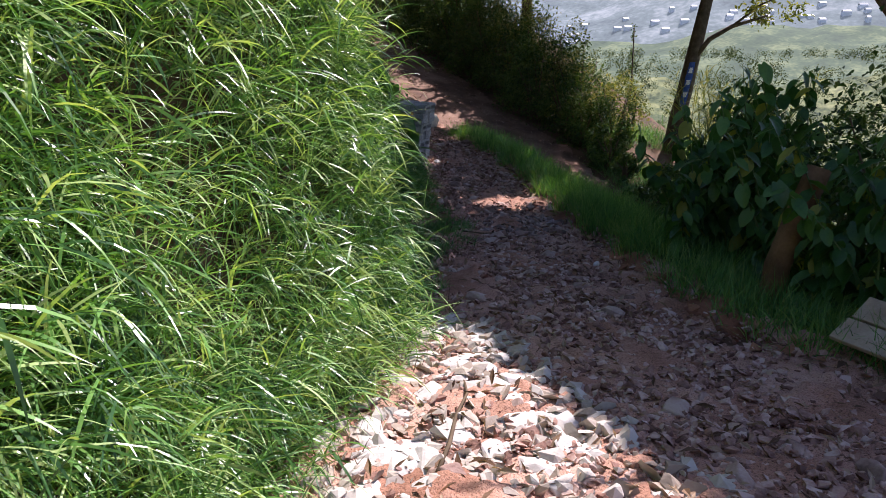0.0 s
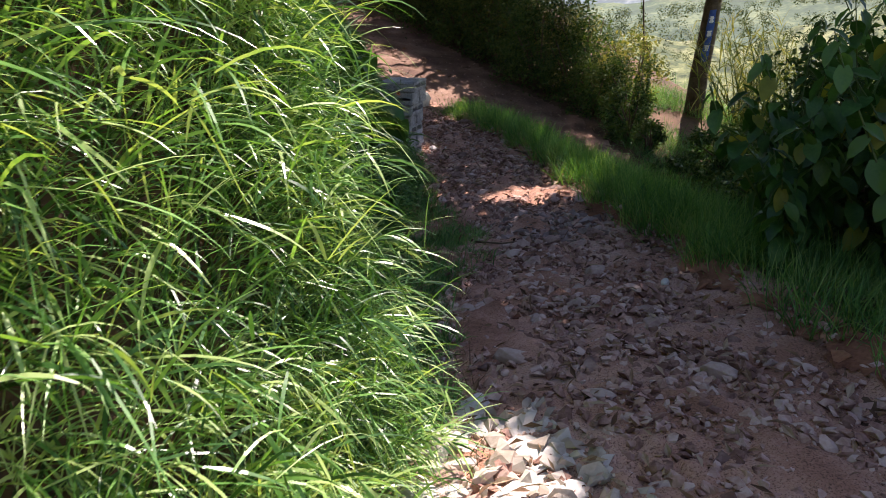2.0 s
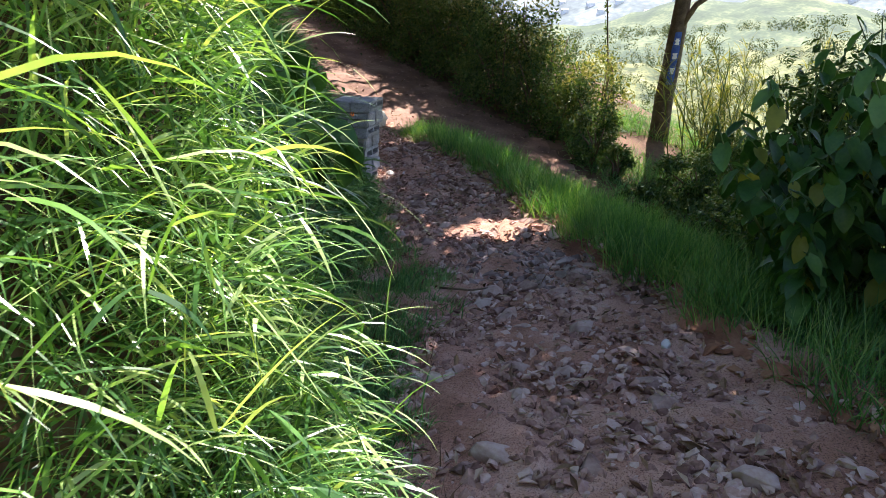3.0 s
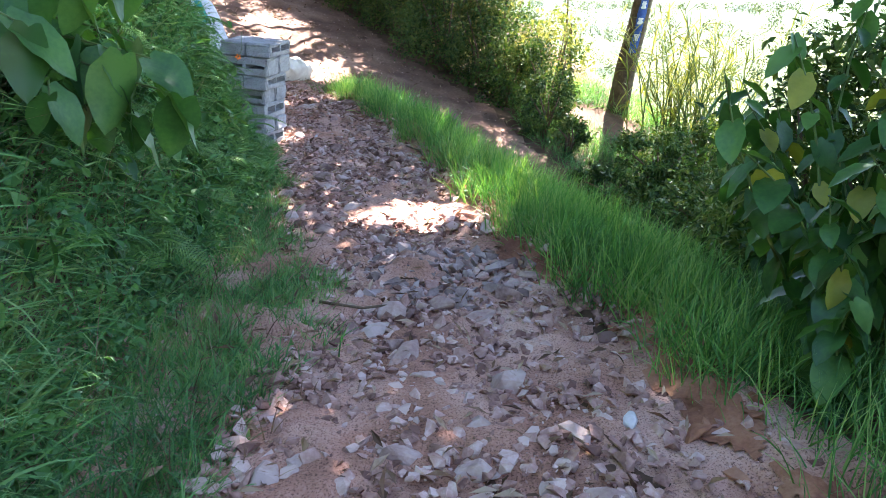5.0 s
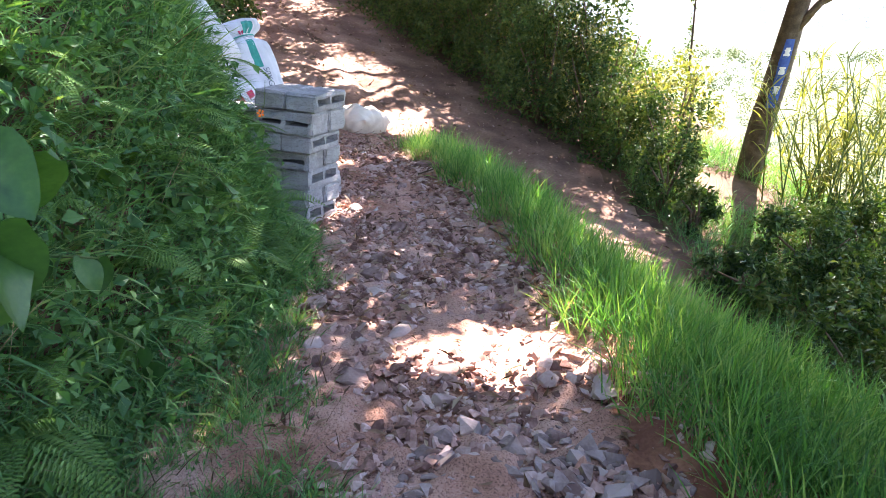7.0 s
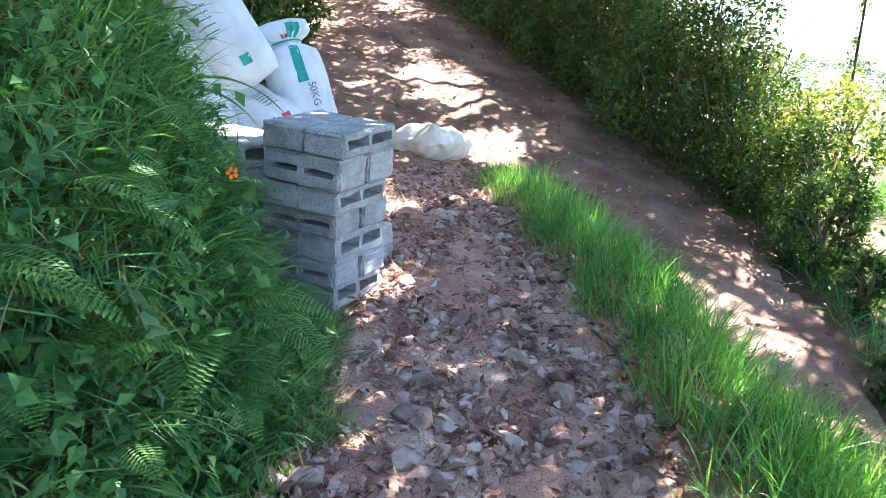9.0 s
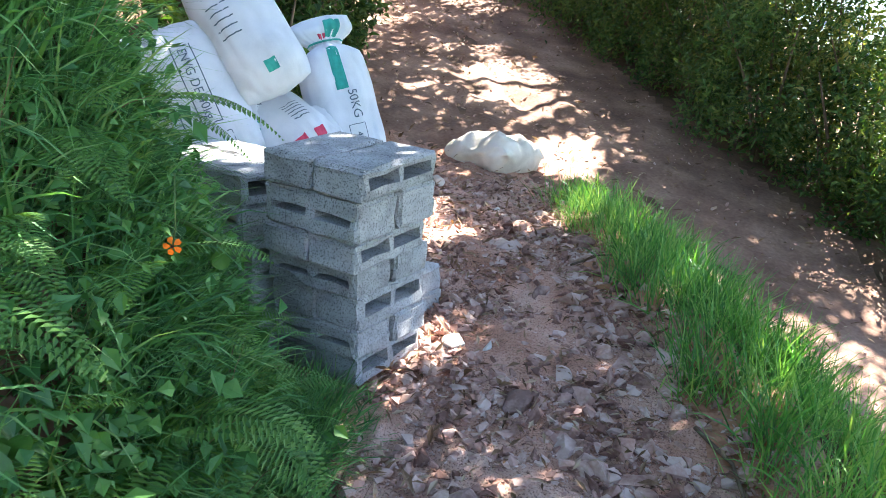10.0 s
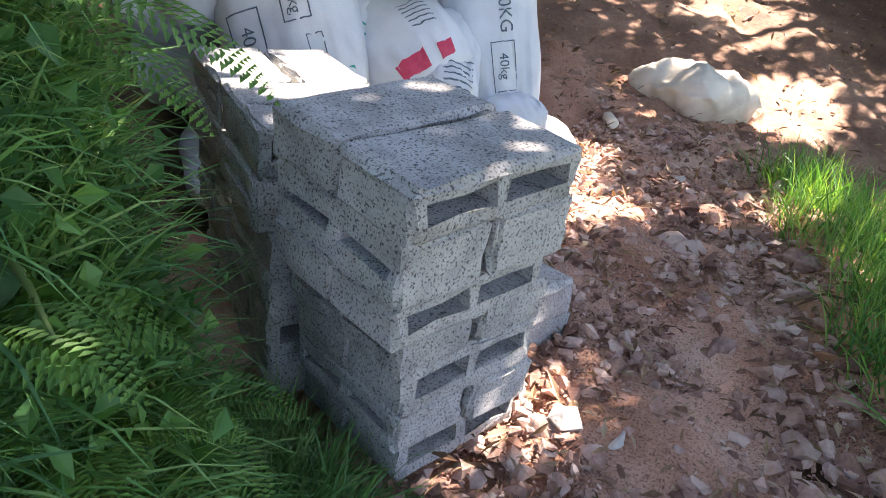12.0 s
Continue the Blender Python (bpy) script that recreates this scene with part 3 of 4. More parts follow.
joined_stones("red_clods", 900, (0.4, 2.3), (3.8, 11.5), (0.02, 0.15), "red earth clods crumbling from the path edge", lambda x, y: np.abs(x - along(RIGHT_X, y) - 0.08) < 0.16, RED_EARTH)
joined_stones("clods", 1300, (-0.5, 1.3), (8.8, 12.8), (0.04, 0.17), "brown clods and broken stone along the path", lambda x, y: (np.abs(x - along(RIGHT_X, y) + 0.22) < 0.28), STONE_MIX)
stone_shapes = [stone_mesh("stone", STONE, cuts=2) for k in range(12)]
made = 0
# pale stones kept inside the sun patch, adding its brightness by colour
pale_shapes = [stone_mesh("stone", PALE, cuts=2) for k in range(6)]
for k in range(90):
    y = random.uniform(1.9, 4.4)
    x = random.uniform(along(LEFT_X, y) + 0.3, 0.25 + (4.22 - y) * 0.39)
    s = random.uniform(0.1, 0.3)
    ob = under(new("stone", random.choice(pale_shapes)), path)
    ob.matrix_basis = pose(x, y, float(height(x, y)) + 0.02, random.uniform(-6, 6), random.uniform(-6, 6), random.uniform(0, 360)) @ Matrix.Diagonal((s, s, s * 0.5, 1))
while made < 205:
    y = random.uniform(1.4, 12.8)
    x = random.uniform(along(EDGE_X, y) - 0.05, along(RIGHT_X, y) + 0.12)
    if random.random() > float(path_density(x, y)):
        continue
    s = 0.08 + 0.14 * random.random() ** 2.0
    ob = under(new("stone", random.choice(stone_shapes)), path)
    ob.matrix_basis = pose(x, y, float(height(x, y)) + 0.02, random.uniform(-14, 14), random.uniform(-14, 14), random.uniform(0, 360)) @ Matrix.Scale(s, 4)
    made += 1


def litter(name, n, xs, ys, accept, size=(0.03, 0.11)):
    x, y = np.random.uniform(*xs, n), np.random.uniform(*ys, n)
    ok = accept(x, y)
    x, y = x[ok], y[ok]
    n = len(x)
    at = np.stack([x, y, height(x, y) + 0.045 + np.random.uniform(0, 0.03, n)], 1)
    L = np.random.uniform(*size, n)
    v, f = leaves(at, unit(n, 2.2), unit(n), L, L * np.random.uniform(0.18, 0.36, n))
    return tagged(new(name, mesh_of(name, v, f, DRY)), "brown fallen leaves lying on the earth", "dry leaves", kind="stuff")


litter("fallen_leaves", 2400, (-1, 2.3), (1, 14), lambda x, y: (x > along(LEFT_X, y)) & (x < along(RIGHT_X, y) + 0.1))
litter("path_leaves", 3200, (-1.4, 1.4), (8.6, 14), lambda x, y: (x > along(EDGE_X, y)) & (x < along(RIGHT_X, y) + 0.1), (0.015, 0.07))
litter("track_leaves", 2600, (-4, 4), (11, 22), on_track)


# ---- concrete blocks ----
def block_mesh(seed, slot=(0.046, 0.1)):
    """Hollow block 43 x 21 x 13 cm lying flat; two voids run through its width."""
    r = random.Random(seed)
    xs, zs = (0, 0.013, 0.033, 0.115, 0.199, 0.231, 0.315, 0.397, 0.417, 0.43), (0, 0.013, *slot, 0.118, 0.131)
    ys = (0, 0.011, 0.1075, 0.204, 0.215)
    solid = lambda i, j, k: 0 <= i < 9 and 0 <= j < 4 and 0 <= k < 5 and not (k == 2 and i in (2, 3, 5, 6))
    bm = bmesh.new()
    vs = {}

    def vert(i, j, k):
        if (i, j, k) not in vs:
            edge = (i in (0, 9)) + (j in (0, 4)) + (k in (0, 5))
            pull = 0.0055 if edge >= 2 else 0.0
            c = Vector((xs[i], ys[j], zs[k]))
            mid = Vector((0.215, 0.1075, 0.0655))
            w = mid - c
            c += Vector((math.copysign(pull, w.x) if i in (0, 9) else 0, math.copysign(pull, w.y) if j in (0, 4) else 0, math.copysign(pull, w.z) if k in (0, 5) else 0))
            c += Vector([r.uniform(-1, 1) * (0.0055 if edge else 0.002) for _ in range(3)])
            vs[i, j, k] = bm.verts.new(c)
        return vs[i, j, k]

    corners = {(1, 0, 0): ((1, 0, 0), (1, 1, 0), (1, 1, 1), (1, 0, 1)), (-1, 0, 0): ((0, 0, 0), (0, 0, 1), (0, 1, 1), (0, 1, 0)),
               (0, 1, 0): ((0, 1, 0), (0, 1, 1), (1, 1, 1), (1, 1, 0)), (0, -1, 0): ((0, 0, 0), (1, 0, 0), (1, 0, 1), (0, 0, 1)),
               (0, 0, 1): ((0, 0, 1), (1, 0, 1), (1, 1, 1), (0, 1, 1)), (0, 0, -1): ((0, 0, 0), (0, 1, 0), (1, 1, 0), (1, 0, 0))}
    for i in range(9):
        for j in range(4):
            for k in range(5):
                if solid(i, j, k):
                    for d, cs in corners.items():
                        if not solid(i + d[0], j + d[1], k + d[2]):
                            bm.faces.new([vert(i + a, j + b, k + c) for a, b, c in cs])
    for v in bm.verts:
        v.co -= Vector((0.215, 0.1075, 0))
    me = bpy.data.meshes.new("concrete_block")
    bm.to_mesh(me)
    bm.free()
    me.materials.append(CONCRETE)
    return me


block_shapes = [block_mesh(k) for k in range(4)]
slot_shapes = [block_mesh(k, (0.052, 0.077)) for k in range(3)]
U = Vector((0.31, 0.95, 0)).normalized()
V_ = Vector((-U.y, U.x, 0))
U_DEG = math.degrees(math.atan2(U.y, U.x))


def block(x, y, z, turn, group, label="grey hollow concrete block lying flat in a stack", shapes=block_shapes, tall=0.131):
    ob = tagged(new("concrete_block", random.choice(shapes)), label, "concrete block", group)
    ob.matrix_basis = pose(x + random.uniform(-0.008, 0.008), y + random.uniform(-0.008, 0.008), z, 0, 0, turn + random.uniform(-1.8, 1.8) + random.choice((0, 180))) @ Matrix.Diagonal((1, 1, tall / 0.131, 1))
    return ob


def course(corner, z, kind, group, tall=0.131, lean=0.0):
    """Two blocks that make a square course; corner is its nearest corner towards path and camera."""
    c = Vector((*corner, 0))
    pivot = Matrix.Translation((*corner, z))
    up = Vector((0, 0, 1)) - (U * 0.06 + V_ * 0.075) * lean
    leant = pivot @ Vector((0, 0, 1)).rotation_difference(up).to_matrix().to_4x4() @ pivot.inverted()
    for s in (0, 1):
        if kind == "long":
            p = c + U * 0.215 + V_ * (0.1075 + s * 0.221)
            ob = block(p.x, p.y, z, U_DEG, group, tall=tall)
        else:
            p = c + V_ * 0.218 + U * (0.1075 + s * 0.236)
            ob = block(p.x, p.y, z, U_DEG + 90, group, shapes=slot_shapes, tall=tall)
        ob.matrix_basis = leant @ ob.matrix_basis


STACK_Z = -0.02
COURSES = (0.128, 0.125, 0.138, 0.12, 0.115, 0.148, 0.112)
z = STACK_Z
for k, (cx, cy) in enumerate(((-0.36, 10.13), (-0.335, 10.08), (-0.33, 10.06), (-0.325, 10.02), (-0.29, 9.92), (-0.265, 9.89), (-0.25, 9.86))):
    course((cx, cy), z, "long" if k % 2 == 0 else "cross", "blocks of the front stack", COURSES[k], k / 6)
    z += COURSES[k] + 0.003
U, V_ = (Matrix.Rotation(radians(-15), 3, "Z") @ U), (Matrix.Rotation(radians(-15), 3, "Z") @ V_)
U_DEG -= 15
for col in range(2):
    for k in range(6):
        p = Vector((-0.83, 10.19, 0)) + V_ * (0.45 * col) + Vector((random.uniform(-0.012, 0.012), random.uniform(-0.012, 0.012) - 0.01 * k, 0))
        course((p.x, p.y), STACK_Z + k * 0.134, "cross" if (k + col) % 2 == 0 else "long", "blocks of the rear stack")
for k in range(2):
    block(-0.49, 11.02 - 0.02 * k, -0.03 + k * 0.134, U_DEG + 105, "blocks beside the front stack", "grey hollow concrete block lying beside the stack")


# ---- sacks ----
def sack_point(dims, a, b, side=1):
    """Point of a filled sack's skin: a runs along it and b across it from -1 to 1; side 1 is its face."""
    length, width, thick, seed, neck = dims[:5]
    rumple = dims[5] if len(dims) > 5 else 0.0
    o = Vector((seed * 7.3, seed * 3.1, seed * 2.0 + 4.0 * side))
    pinch = math.exp(-((a - 0.66) / 0.1) ** 2) * neck
    e = max(0.0, 1 - abs(a) ** 4.0) ** 0.5 * max(0.0, 1 - abs(b) ** 2.3) ** 0.5 * (1 - 0.62 * pinch) * (1 - 0.3 * neck * smooth(0.5, 0.75, a))
    x = a * length / 2 * (1 - 0.05 * b * b)
    y = b * width / 2 * (1 - 0.16 * abs(a) ** 5) * (1 - 0.55 * pinch) * (1 + 0.05 * noise.noise(Vector((a * 2, 0, 0)) + o))
    ends = 0.35 + abs(a) ** 2 + 1.5 * pinch
    c = 0.012 * noise.fractal(Vector((a * 2.2, b * 7, 0)) + o, 0.8, 2.1, 3) * ends + 0.022 * noise.noise(Vector((a * 1.7, b * 1.5, 3)) + o)
    c -= 0.012 * max(0.0, 1 - abs(noise.noise(Vector((a * 2.0 + b, b * 2.6 - a, 8)) + o)) * 7) * (0.4 + abs(b))
    c += rumple * (noise.fractal(Vector((a * 2.4, b * 2.4, 1)) + o, 0.7, 2.2, 4) - 0.6 * abs(noise.noise(Vector((a * 3.2 + b * 2, b * 3 - a, 2)) + o)))
    y += rumple * 1.2 * noise.noise(Vector((a * 3, b * 2, 6)) + o)
    return Vector((x, y, side * (thick / 2 * e + c * min(1, e * 2.5))))


def pillow(dims, n=36):
    """A filled woven sack lying along x: plump, with sewn ends and wrinkles."""
    bm = bmesh.new()
    top, bot = [], []
    for j in range(n + 1):
        for i in range(n + 1):
            a, b = math.sin((i / n - 0.5) * math.pi), math.sin((j / n - 0.5) * math.pi)
            top.append(bm.verts.new(sack_point(dims, a, b)))
            bot.append(top[-1] if i in (0, n) or j in (0, n) else bm.verts.new(sack_point(dims, a, b, -1)))
    for j in range(n):
        for i in range(n):
            q = (j * (n + 1) + i, j * (n + 1) + i + 1, (j + 1) * (n + 1) + i + 1, (j + 1) * (n + 1) + i)
            bm.faces.new([top[k] for k in q]).smooth = True
            bm.faces.new([bot[k] for k in reversed(q)]).smooth = True
    return bm


def on_sack(dims, x, y, lift):
    return sack_point(dims, max(-0.99, min(0.99, x / (dims[0] / 2))), max(-0.99, min(0.99, y / (dims[1] / 2)))) + Vector((0, 0, lift))


def print_patch(name, dims, x0, x1, y0, y1, material, parent, n=10):
    """A printed area that follows the sack's swelling."""
    bm = bmesh.new()
    g = [[bm.verts.new(on_sack(dims, x0 + (x1 - x0) * i / n, y0 + (y1 - y0) * j / n, 0.003)) for i in range(n + 1)] for j in range(n + 1)]
    for j in range(n):
        for i in range(n):
            bm.faces.new((g[j][i], g[j][i + 1], g[j + 1][i + 1], g[j + 1][i])).smooth = True
    return part(name, bm, material, parent)


def lettering(words, size, dims, x, y, material, parent, turn=0.0):
    cu = bpy.data.curves.new("lettering", "FONT")
    cu.body, cu.size, cu.align_x, cu.align_y = words, size, "CENTER", "CENTER"
    tmp = new("lettering_source", cu)
    me = bpy.data.meshes.new_from_object(tmp.evaluated_get(bpy.context.evaluated_depsgraph_get()))
    bpy.data.objects.remove(tmp)
    bpy.data.curves.remove(cu)
    c, s = math.cos(radians(turn)), math.sin(radians(turn))
    for v in me.vertices:
        px, py = x + v.co.x * c - v.co.y * s, y + v.co.x * s + v.co.y * c
        v.co = on_sack(dims, px, py, 0.005)
    me.materials.clear()
    me.materials.append(material)
    return under(new("lettering", me), parent)


def sack(m, dims, label, prints=(), words=(), group="sacks piled behind the blocks", material=SACK):
    top = tagged(new("sack"), label, "sack", group)
    part("body", pillow(dims), material, top)
    L, W = dims[0], dims[1]
    part("hem", tube([(-L / 2 * 0.93, -W * 0.36, 0), (-L / 2 * 0.985, 0, 0.004), (-L / 2 * 0.93, W * 0.36, 0)], [0.008, 0.01, 0.008], 6), material, top, "stitched hem")
    if dims[4]:
        ring = [(L * 0.33, W * 0.25 * math.cos(t), dims[2] * 0.2 * math.sin(t)) for t in np.linspace(0, math.tau, 13)]
        part("tie", tube(ring, [0.006] * 13, 5), INK_GREEN, top, "green string tie round the neck")
    for x0, x1, y0, y1, ink in prints:
        print_patch("print", dims, x0, x1, y0, y1, ink, top)
    for text, size, x, y, ink, turn in words:
        lettering(text, size, dims, x, y, ink, top, turn)
    top.matrix_basis = m
    return top


# pile of sacks behind the blocks: upright ones lean on those below
def frame_outline(x0, x1, y0, y1, ink, w=0.006):
    return [(x0, x1, y0, y0 + w, ink), (x0, x1, y1 - w, y1, ink), (x0, x0 + w, y0, y1, ink), (x1 - w, x1, y0, y1, ink)]


def lying(low, high, face=(0.4, -1.0, 0.35)):
    """A sack whose long axis runs from low to high, its printed face turned to face."""
    low, high = Vector(low), Vector(high)
    x = (high - low).normalized()
    z = (Vector(face) - x * x.dot(Vector(face))).normalized()
    m = Matrix((x, z.cross(x), z)).transposed().to_4x4()
    m.translation = (low + high) / 2
    return m


sack(lying((-0.93, 11.74, 0.48), (-1.31, 11.98, 1.42)), (1.02, 0.42, 0.3, 1, 1), "white woven sack with a green band, tied at the neck", [(0.0, 0.27, -0.06, 0.01, INK_GREEN), (0.36, 0.46, -0.13, -0.02, INK_GREEN), (0.35, 0.38, -0.02, 0.05, INK_RED)] + frame_outline(-0.42, -0.22, -0.1, 0.0, INK_DARK, 0.004), [("50KG", 0.075, -0.1, -0.07, INK_DARK, 180), ("40kg", 0.055, -0.32, -0.05, INK_DARK, 180)])
sack(lying((-1.47, 11.12, 0.52), (-1.98, 11.36, 1.28)), (0.96, 0.58, 0.36, 4, 0), "white woven sack with a framed weight mark", frame_outline(-0.2, 0.28, -0.14, -0.03, INK_DARK) + frame_outline(-0.3, -0.1, 0.06, 0.2, INK_DARK) + frame_outline(-0.36, -0.26, -0.16, -0.1, INK_DARK, 0.004), [("ENVG DE 40kg", 0.068, 0.04, -0.085, INK_DARK, 180), ("40", 0.08, -0.2, 0.13, INK_DARK, 180)])
sack(lying((-1.26, 11.4, 0.98), (-1.82, 11.62, 1.66)), (0.86, 0.46, 0.34, 5, 0), "white woven sack lying on top of the pile", [(-0.36, -0.3, -0.06, 0.01, INK_GREEN)] + [(-0.1 + k * 0.05, -0.092 + k * 0.05, 0.02, 0.14, INK_DARK) for k in range(5)])
sack(lying((-1.1, 11.42, 0.66), (-1.72, 11.7, 0.92), (0.3, -0.8, 0.7)), (0.78, 0.46, 0.36, 2, 0), "white woven sack with red print at its end", [(-0.37, -0.32, -0.02, 0.12, INK_RED), (-0.37, -0.33, -0.15, -0.08, INK_RED)] + [(-0.24 + k * 0.028, -0.233 + k * 0.028, -0.14, -0.03, INK_DARK) for k in range(6)], [("40kg", 0.06, 0.06, 0.02, INK_DARK, 180)])
sack(lying((-1.38, 11.08, 0.5), (-1.62, 11.62, 1.0), (0.6, -0.8, 0.6)), (0.74, 0.3, 0.28, 3, 0), "white woven sack with green striped print", [(-0.3 + k * 0.045, -0.29 + k * 0.045, -0.1, 0.09, INK_GREEN) for k in range(8)])
sack(lying((-0.98, 11.36, 0.52), (-1.22, 11.72, 0.86), (0.7, -0.6, 0.5)), (0.6, 0.26, 0.22, 7, 0), "white woven sack with pink and red striped end", [(-0.28, -0.22, -0.1, 0.09, INK_RED)] + [(-0.18 + k * 0.03, -0.172 + k * 0.03, -0.07, 0.06, INK_DARK) for k in range(7)])
sack(lying((-1.86, 11.1, 0.92), (-2.6, 11.3, 1.12), (0.3, -0.7, 0.5)), (0.86, 0.54, 0.38, 6, 0), "white woven sack slumped on top of the pile", frame_outline(-0.3, 0.3, -0.19, -0.11, INK_DARK, 0.005))
sack(lying((-0.78, 11.62, 0.5), (-1.12, 11.9, 0.44), (0.5, -0.8, 0.6)), (0.5, 0.34, 0.26, 8, 0), "small white woven sack slumped beside the pile")
for k, (x, y, up) in enumerate(((-1.0, 11.8, 0.13), (-1.32, 11.72, 0.14), (-1.62, 11.5, 0.14), (-1.85, 11.15, 0.14), (-1.05, 11.9, 0.34), (-1.5, 11.75, 0.4), (-1.85, 11.35, 0.4), (-2.25, 11.2, 0.45), (-2.2, 11.3, 0.72))):
    sack(pose(x, y, 0.05 + up, 0, 0, 80 + 20 * k), (0.8, 0.5, 0.3, 10 + k, 0), "white woven sack at the bottom of the pile")
sack(pose(-0.52, 14.05, 0.34, 8, 4, 150), (0.78, 0.62, 0.38, 21, 0, 0.042), "dirty cream rumpled sack lying on the track", group="sacks on the track", material=CREAM)


# ---- plants ----
def broad_leaf_mesh(name, material, fold=0.25):
    """One heart-shaped leaf with a midrib, 1 m long, along y."""
    bm = bmesh.new()
    rows = []
    for i in range(9):
        f = i / 8
        w = 0.36 * math.sin(math.pi * min(1, f * 0.86 + 0.12)) ** 0.8 * (1 - 0.25 * f) if i < 8 else 0.004
        z = -0.22 * f * f
        rows.append([bm.verts.new((s * w, f + (-0.06 if i == 0 and s else 0), z + abs(s) * w * fold - 0.02 * math.sin(i * 2.2) * abs(s))) for s in (-1, -0.5, 0, 0.5, 1)])
    for a, b in zip(rows, rows[1:]):
        for k in range(4):
            bm.faces.new((a[k], a[k + 1], b[k + 1], b[k])).smooth = True
    me = bpy.data.meshes.new(name)
    bm.to_mesh(me)
    bm.free()
    me.materials.append(material)
    return me


LEAF = broad_leaf_mesh("leaf", BROAD)
LEAF_YELLOW = broad_leaf_mesh("leaf", YELLOWED)


def broad_plant(x, y, z, stems, reach, leaf, way, label, name="broad_leaved_plant", per_stem=9, yellow=0.0, spread=0.6, hang=0.0):
    top = tagged(new(name), label, "plant")
    top.matrix_basis = pose(x, y, z)
    for s in range(stems):
        d = Vector((way[0] + random.gauss(0, spread), way[1] + random.gauss(0, spread), way[2] + random.gauss(0, spread * 0.4))).normalized()
        pts, p = [], Vector((random.gauss(0, 0.04), random.gauss(0, 0.04), 0))
        r = reach * random.uniform(0.6, 1.05)
        for i in range(7):
            pts.append(p.copy())
            p = p + d * (r / 6)
            d = (d + Vector((random.gauss(0, 0.12), random.gauss(0, 0.12), -0.09))).normalized()
        part("stem", tube(pts, [0.011 - 0.0013 * i for i in range(7)], 5), STEM, top)
        for k in range(per_stem):
            f = (k + 1.5) / (per_stem + 0.5) * 6
            i = min(5, int(f))
            q = pts[i].lerp(pts[i + 1], f - i)
            a = k * 2.4 + random.random()
            out = Vector((math.cos(a), math.sin(a), random.uniform(-0.5, 0.15) - hang * random.uniform(0.5, 1.8)))
            lf = under(new("leaf", LEAF_YELLOW if random.random() < yellow else LEAF), top)
            size = leaf * random.uniform(0.6, 1.15)
            lf.matrix_basis = Matrix.Translation(q) @ out.to_track_quat("Y", "Z").to_matrix().to_4x4() @ pose(0, 0, 0, random.uniform(-25, 10), random.uniform(-30, 30), 0) @ Matrix.Scale(size, 4)
    return top


# hanging leaves on the bank
for y, z, n, leaf, reach in ((6.75, 1.2, 3, 0.27, 0.95), (6.95, 1.05, 3, 0.26, 0.85), (6.6, 1.4, 3, 0.25, 0.9), (7.1, 1.3, 3, 0.24, 0.8), (7.3, 0.7, 2, 0.13, 0.4), (6.2, 0.6, 2, 0.12, 0.4), (6.9, 0.45, 2, 0.11, 0.4), (7.6, 0.4, 2, 0.12, 0.35), (8.6, 0.35, 2, 0.12, 0.3), (9.1, 0.25, 2, 0.12, 0.25), (9.5, 0.2, 2, 0.1, 0.25), (8.3, 0.7, 2, 0.09, 0.35), (8.8, 0.75, 2, 0.1, 0.35), (9.05, 0.5, 2, 0.09, 0.3), (9.35, 0.9, 2, 0.1, 0.35), (9.6, 0.6, 2, 0.09, 0.3), (9.7, 0.15, 3, 0.1, 0.25), (7.9, 0.9, 2, 0.1, 0.35), (5.6, 0.5, 2, 0.1, 0.3)):
    x = float(along(LEFT_X, y)) - z / 2.7
    broad_plant(x, y, float(height(x, y)), n, reach, leaf, (0.9, -0.3, 0.1), "green heart-leaved plant hanging from the bank", spread=0.3, per_stem=7, hang=0.8)
# shrub by the path on the valley side
for x, y, n, r in ((2.2, 6.15, 6, 1.45), (2.05, 5.75, 4, 0.75), (2.35, 6.1, 5, 1.3), (2.6, 6.5, 8, 1.9), (2.5, 5.2, 7, 1.7), (2.85, 5.8, 9, 2.2), (2.9, 7.2, 5, 1.0), (2.9, 4.7, 7, 1.9), (3.2, 6.5, 8, 2.3), (2.75, 4.2, 7, 1.5), (3.1, 3.8, 6, 1.4), (2.5, 4.6, 6, 1.0)):
    broad_plant(x, y, float(height(x, y)), n, r, 0.165, (0.05, 0.0, 1.0), "large-leaved green shrub beside the path", "broad_leaved_shrub", 24, 0.05, 0.2, 0.45)


def fern(x, y, z, fronds, size, way):
    top = tagged(new("fern"), "green fern with feathery fronds on the bank", "fern", "ferns on the bank")
    top.matrix_basis = pose(x, y, z)
    for k in range(fronds):
        a = random.uniform(-1.3, 1.3) + math.atan2(way[1], way[0])
        d = Vector((math.cos(a), math.sin(a), random.uniform(0.4, 1.1))).normalized()
        L = size * random.uniform(0.7, 1.1)
        pos, at, al, ln, wd, nm = Vector((0, 0, 0)), [], [], [], [], []
        n = 32
        for i in range(n):
            f = i / n
            pos = pos + d * (L / n)
            d = (d + Vector((0, 0, -0.05))).normalized()
            side = d.cross(Vector((0, 0, 1))).normalized()
            nrm = side.cross(d).normalized()
            w = L * 0.26 * math.sin(math.pi * min(1, 0.12 + f * 0.9)) ** 0.7 * (1 - f * 0.35)
            for s in (-1, 1):
                for j in range(3):
                    at.append(pos + side * s * w * j / 3)
                    al.append(side * s + d * 0.45)
                    ln.append(w / 2.2)
                    wd.append(L / n * 0.75)
                    nm.append(nrm)
        v, f = leaves(np.array(at), np.array(nm), np.array(al), np.array(ln), np.array(wd))
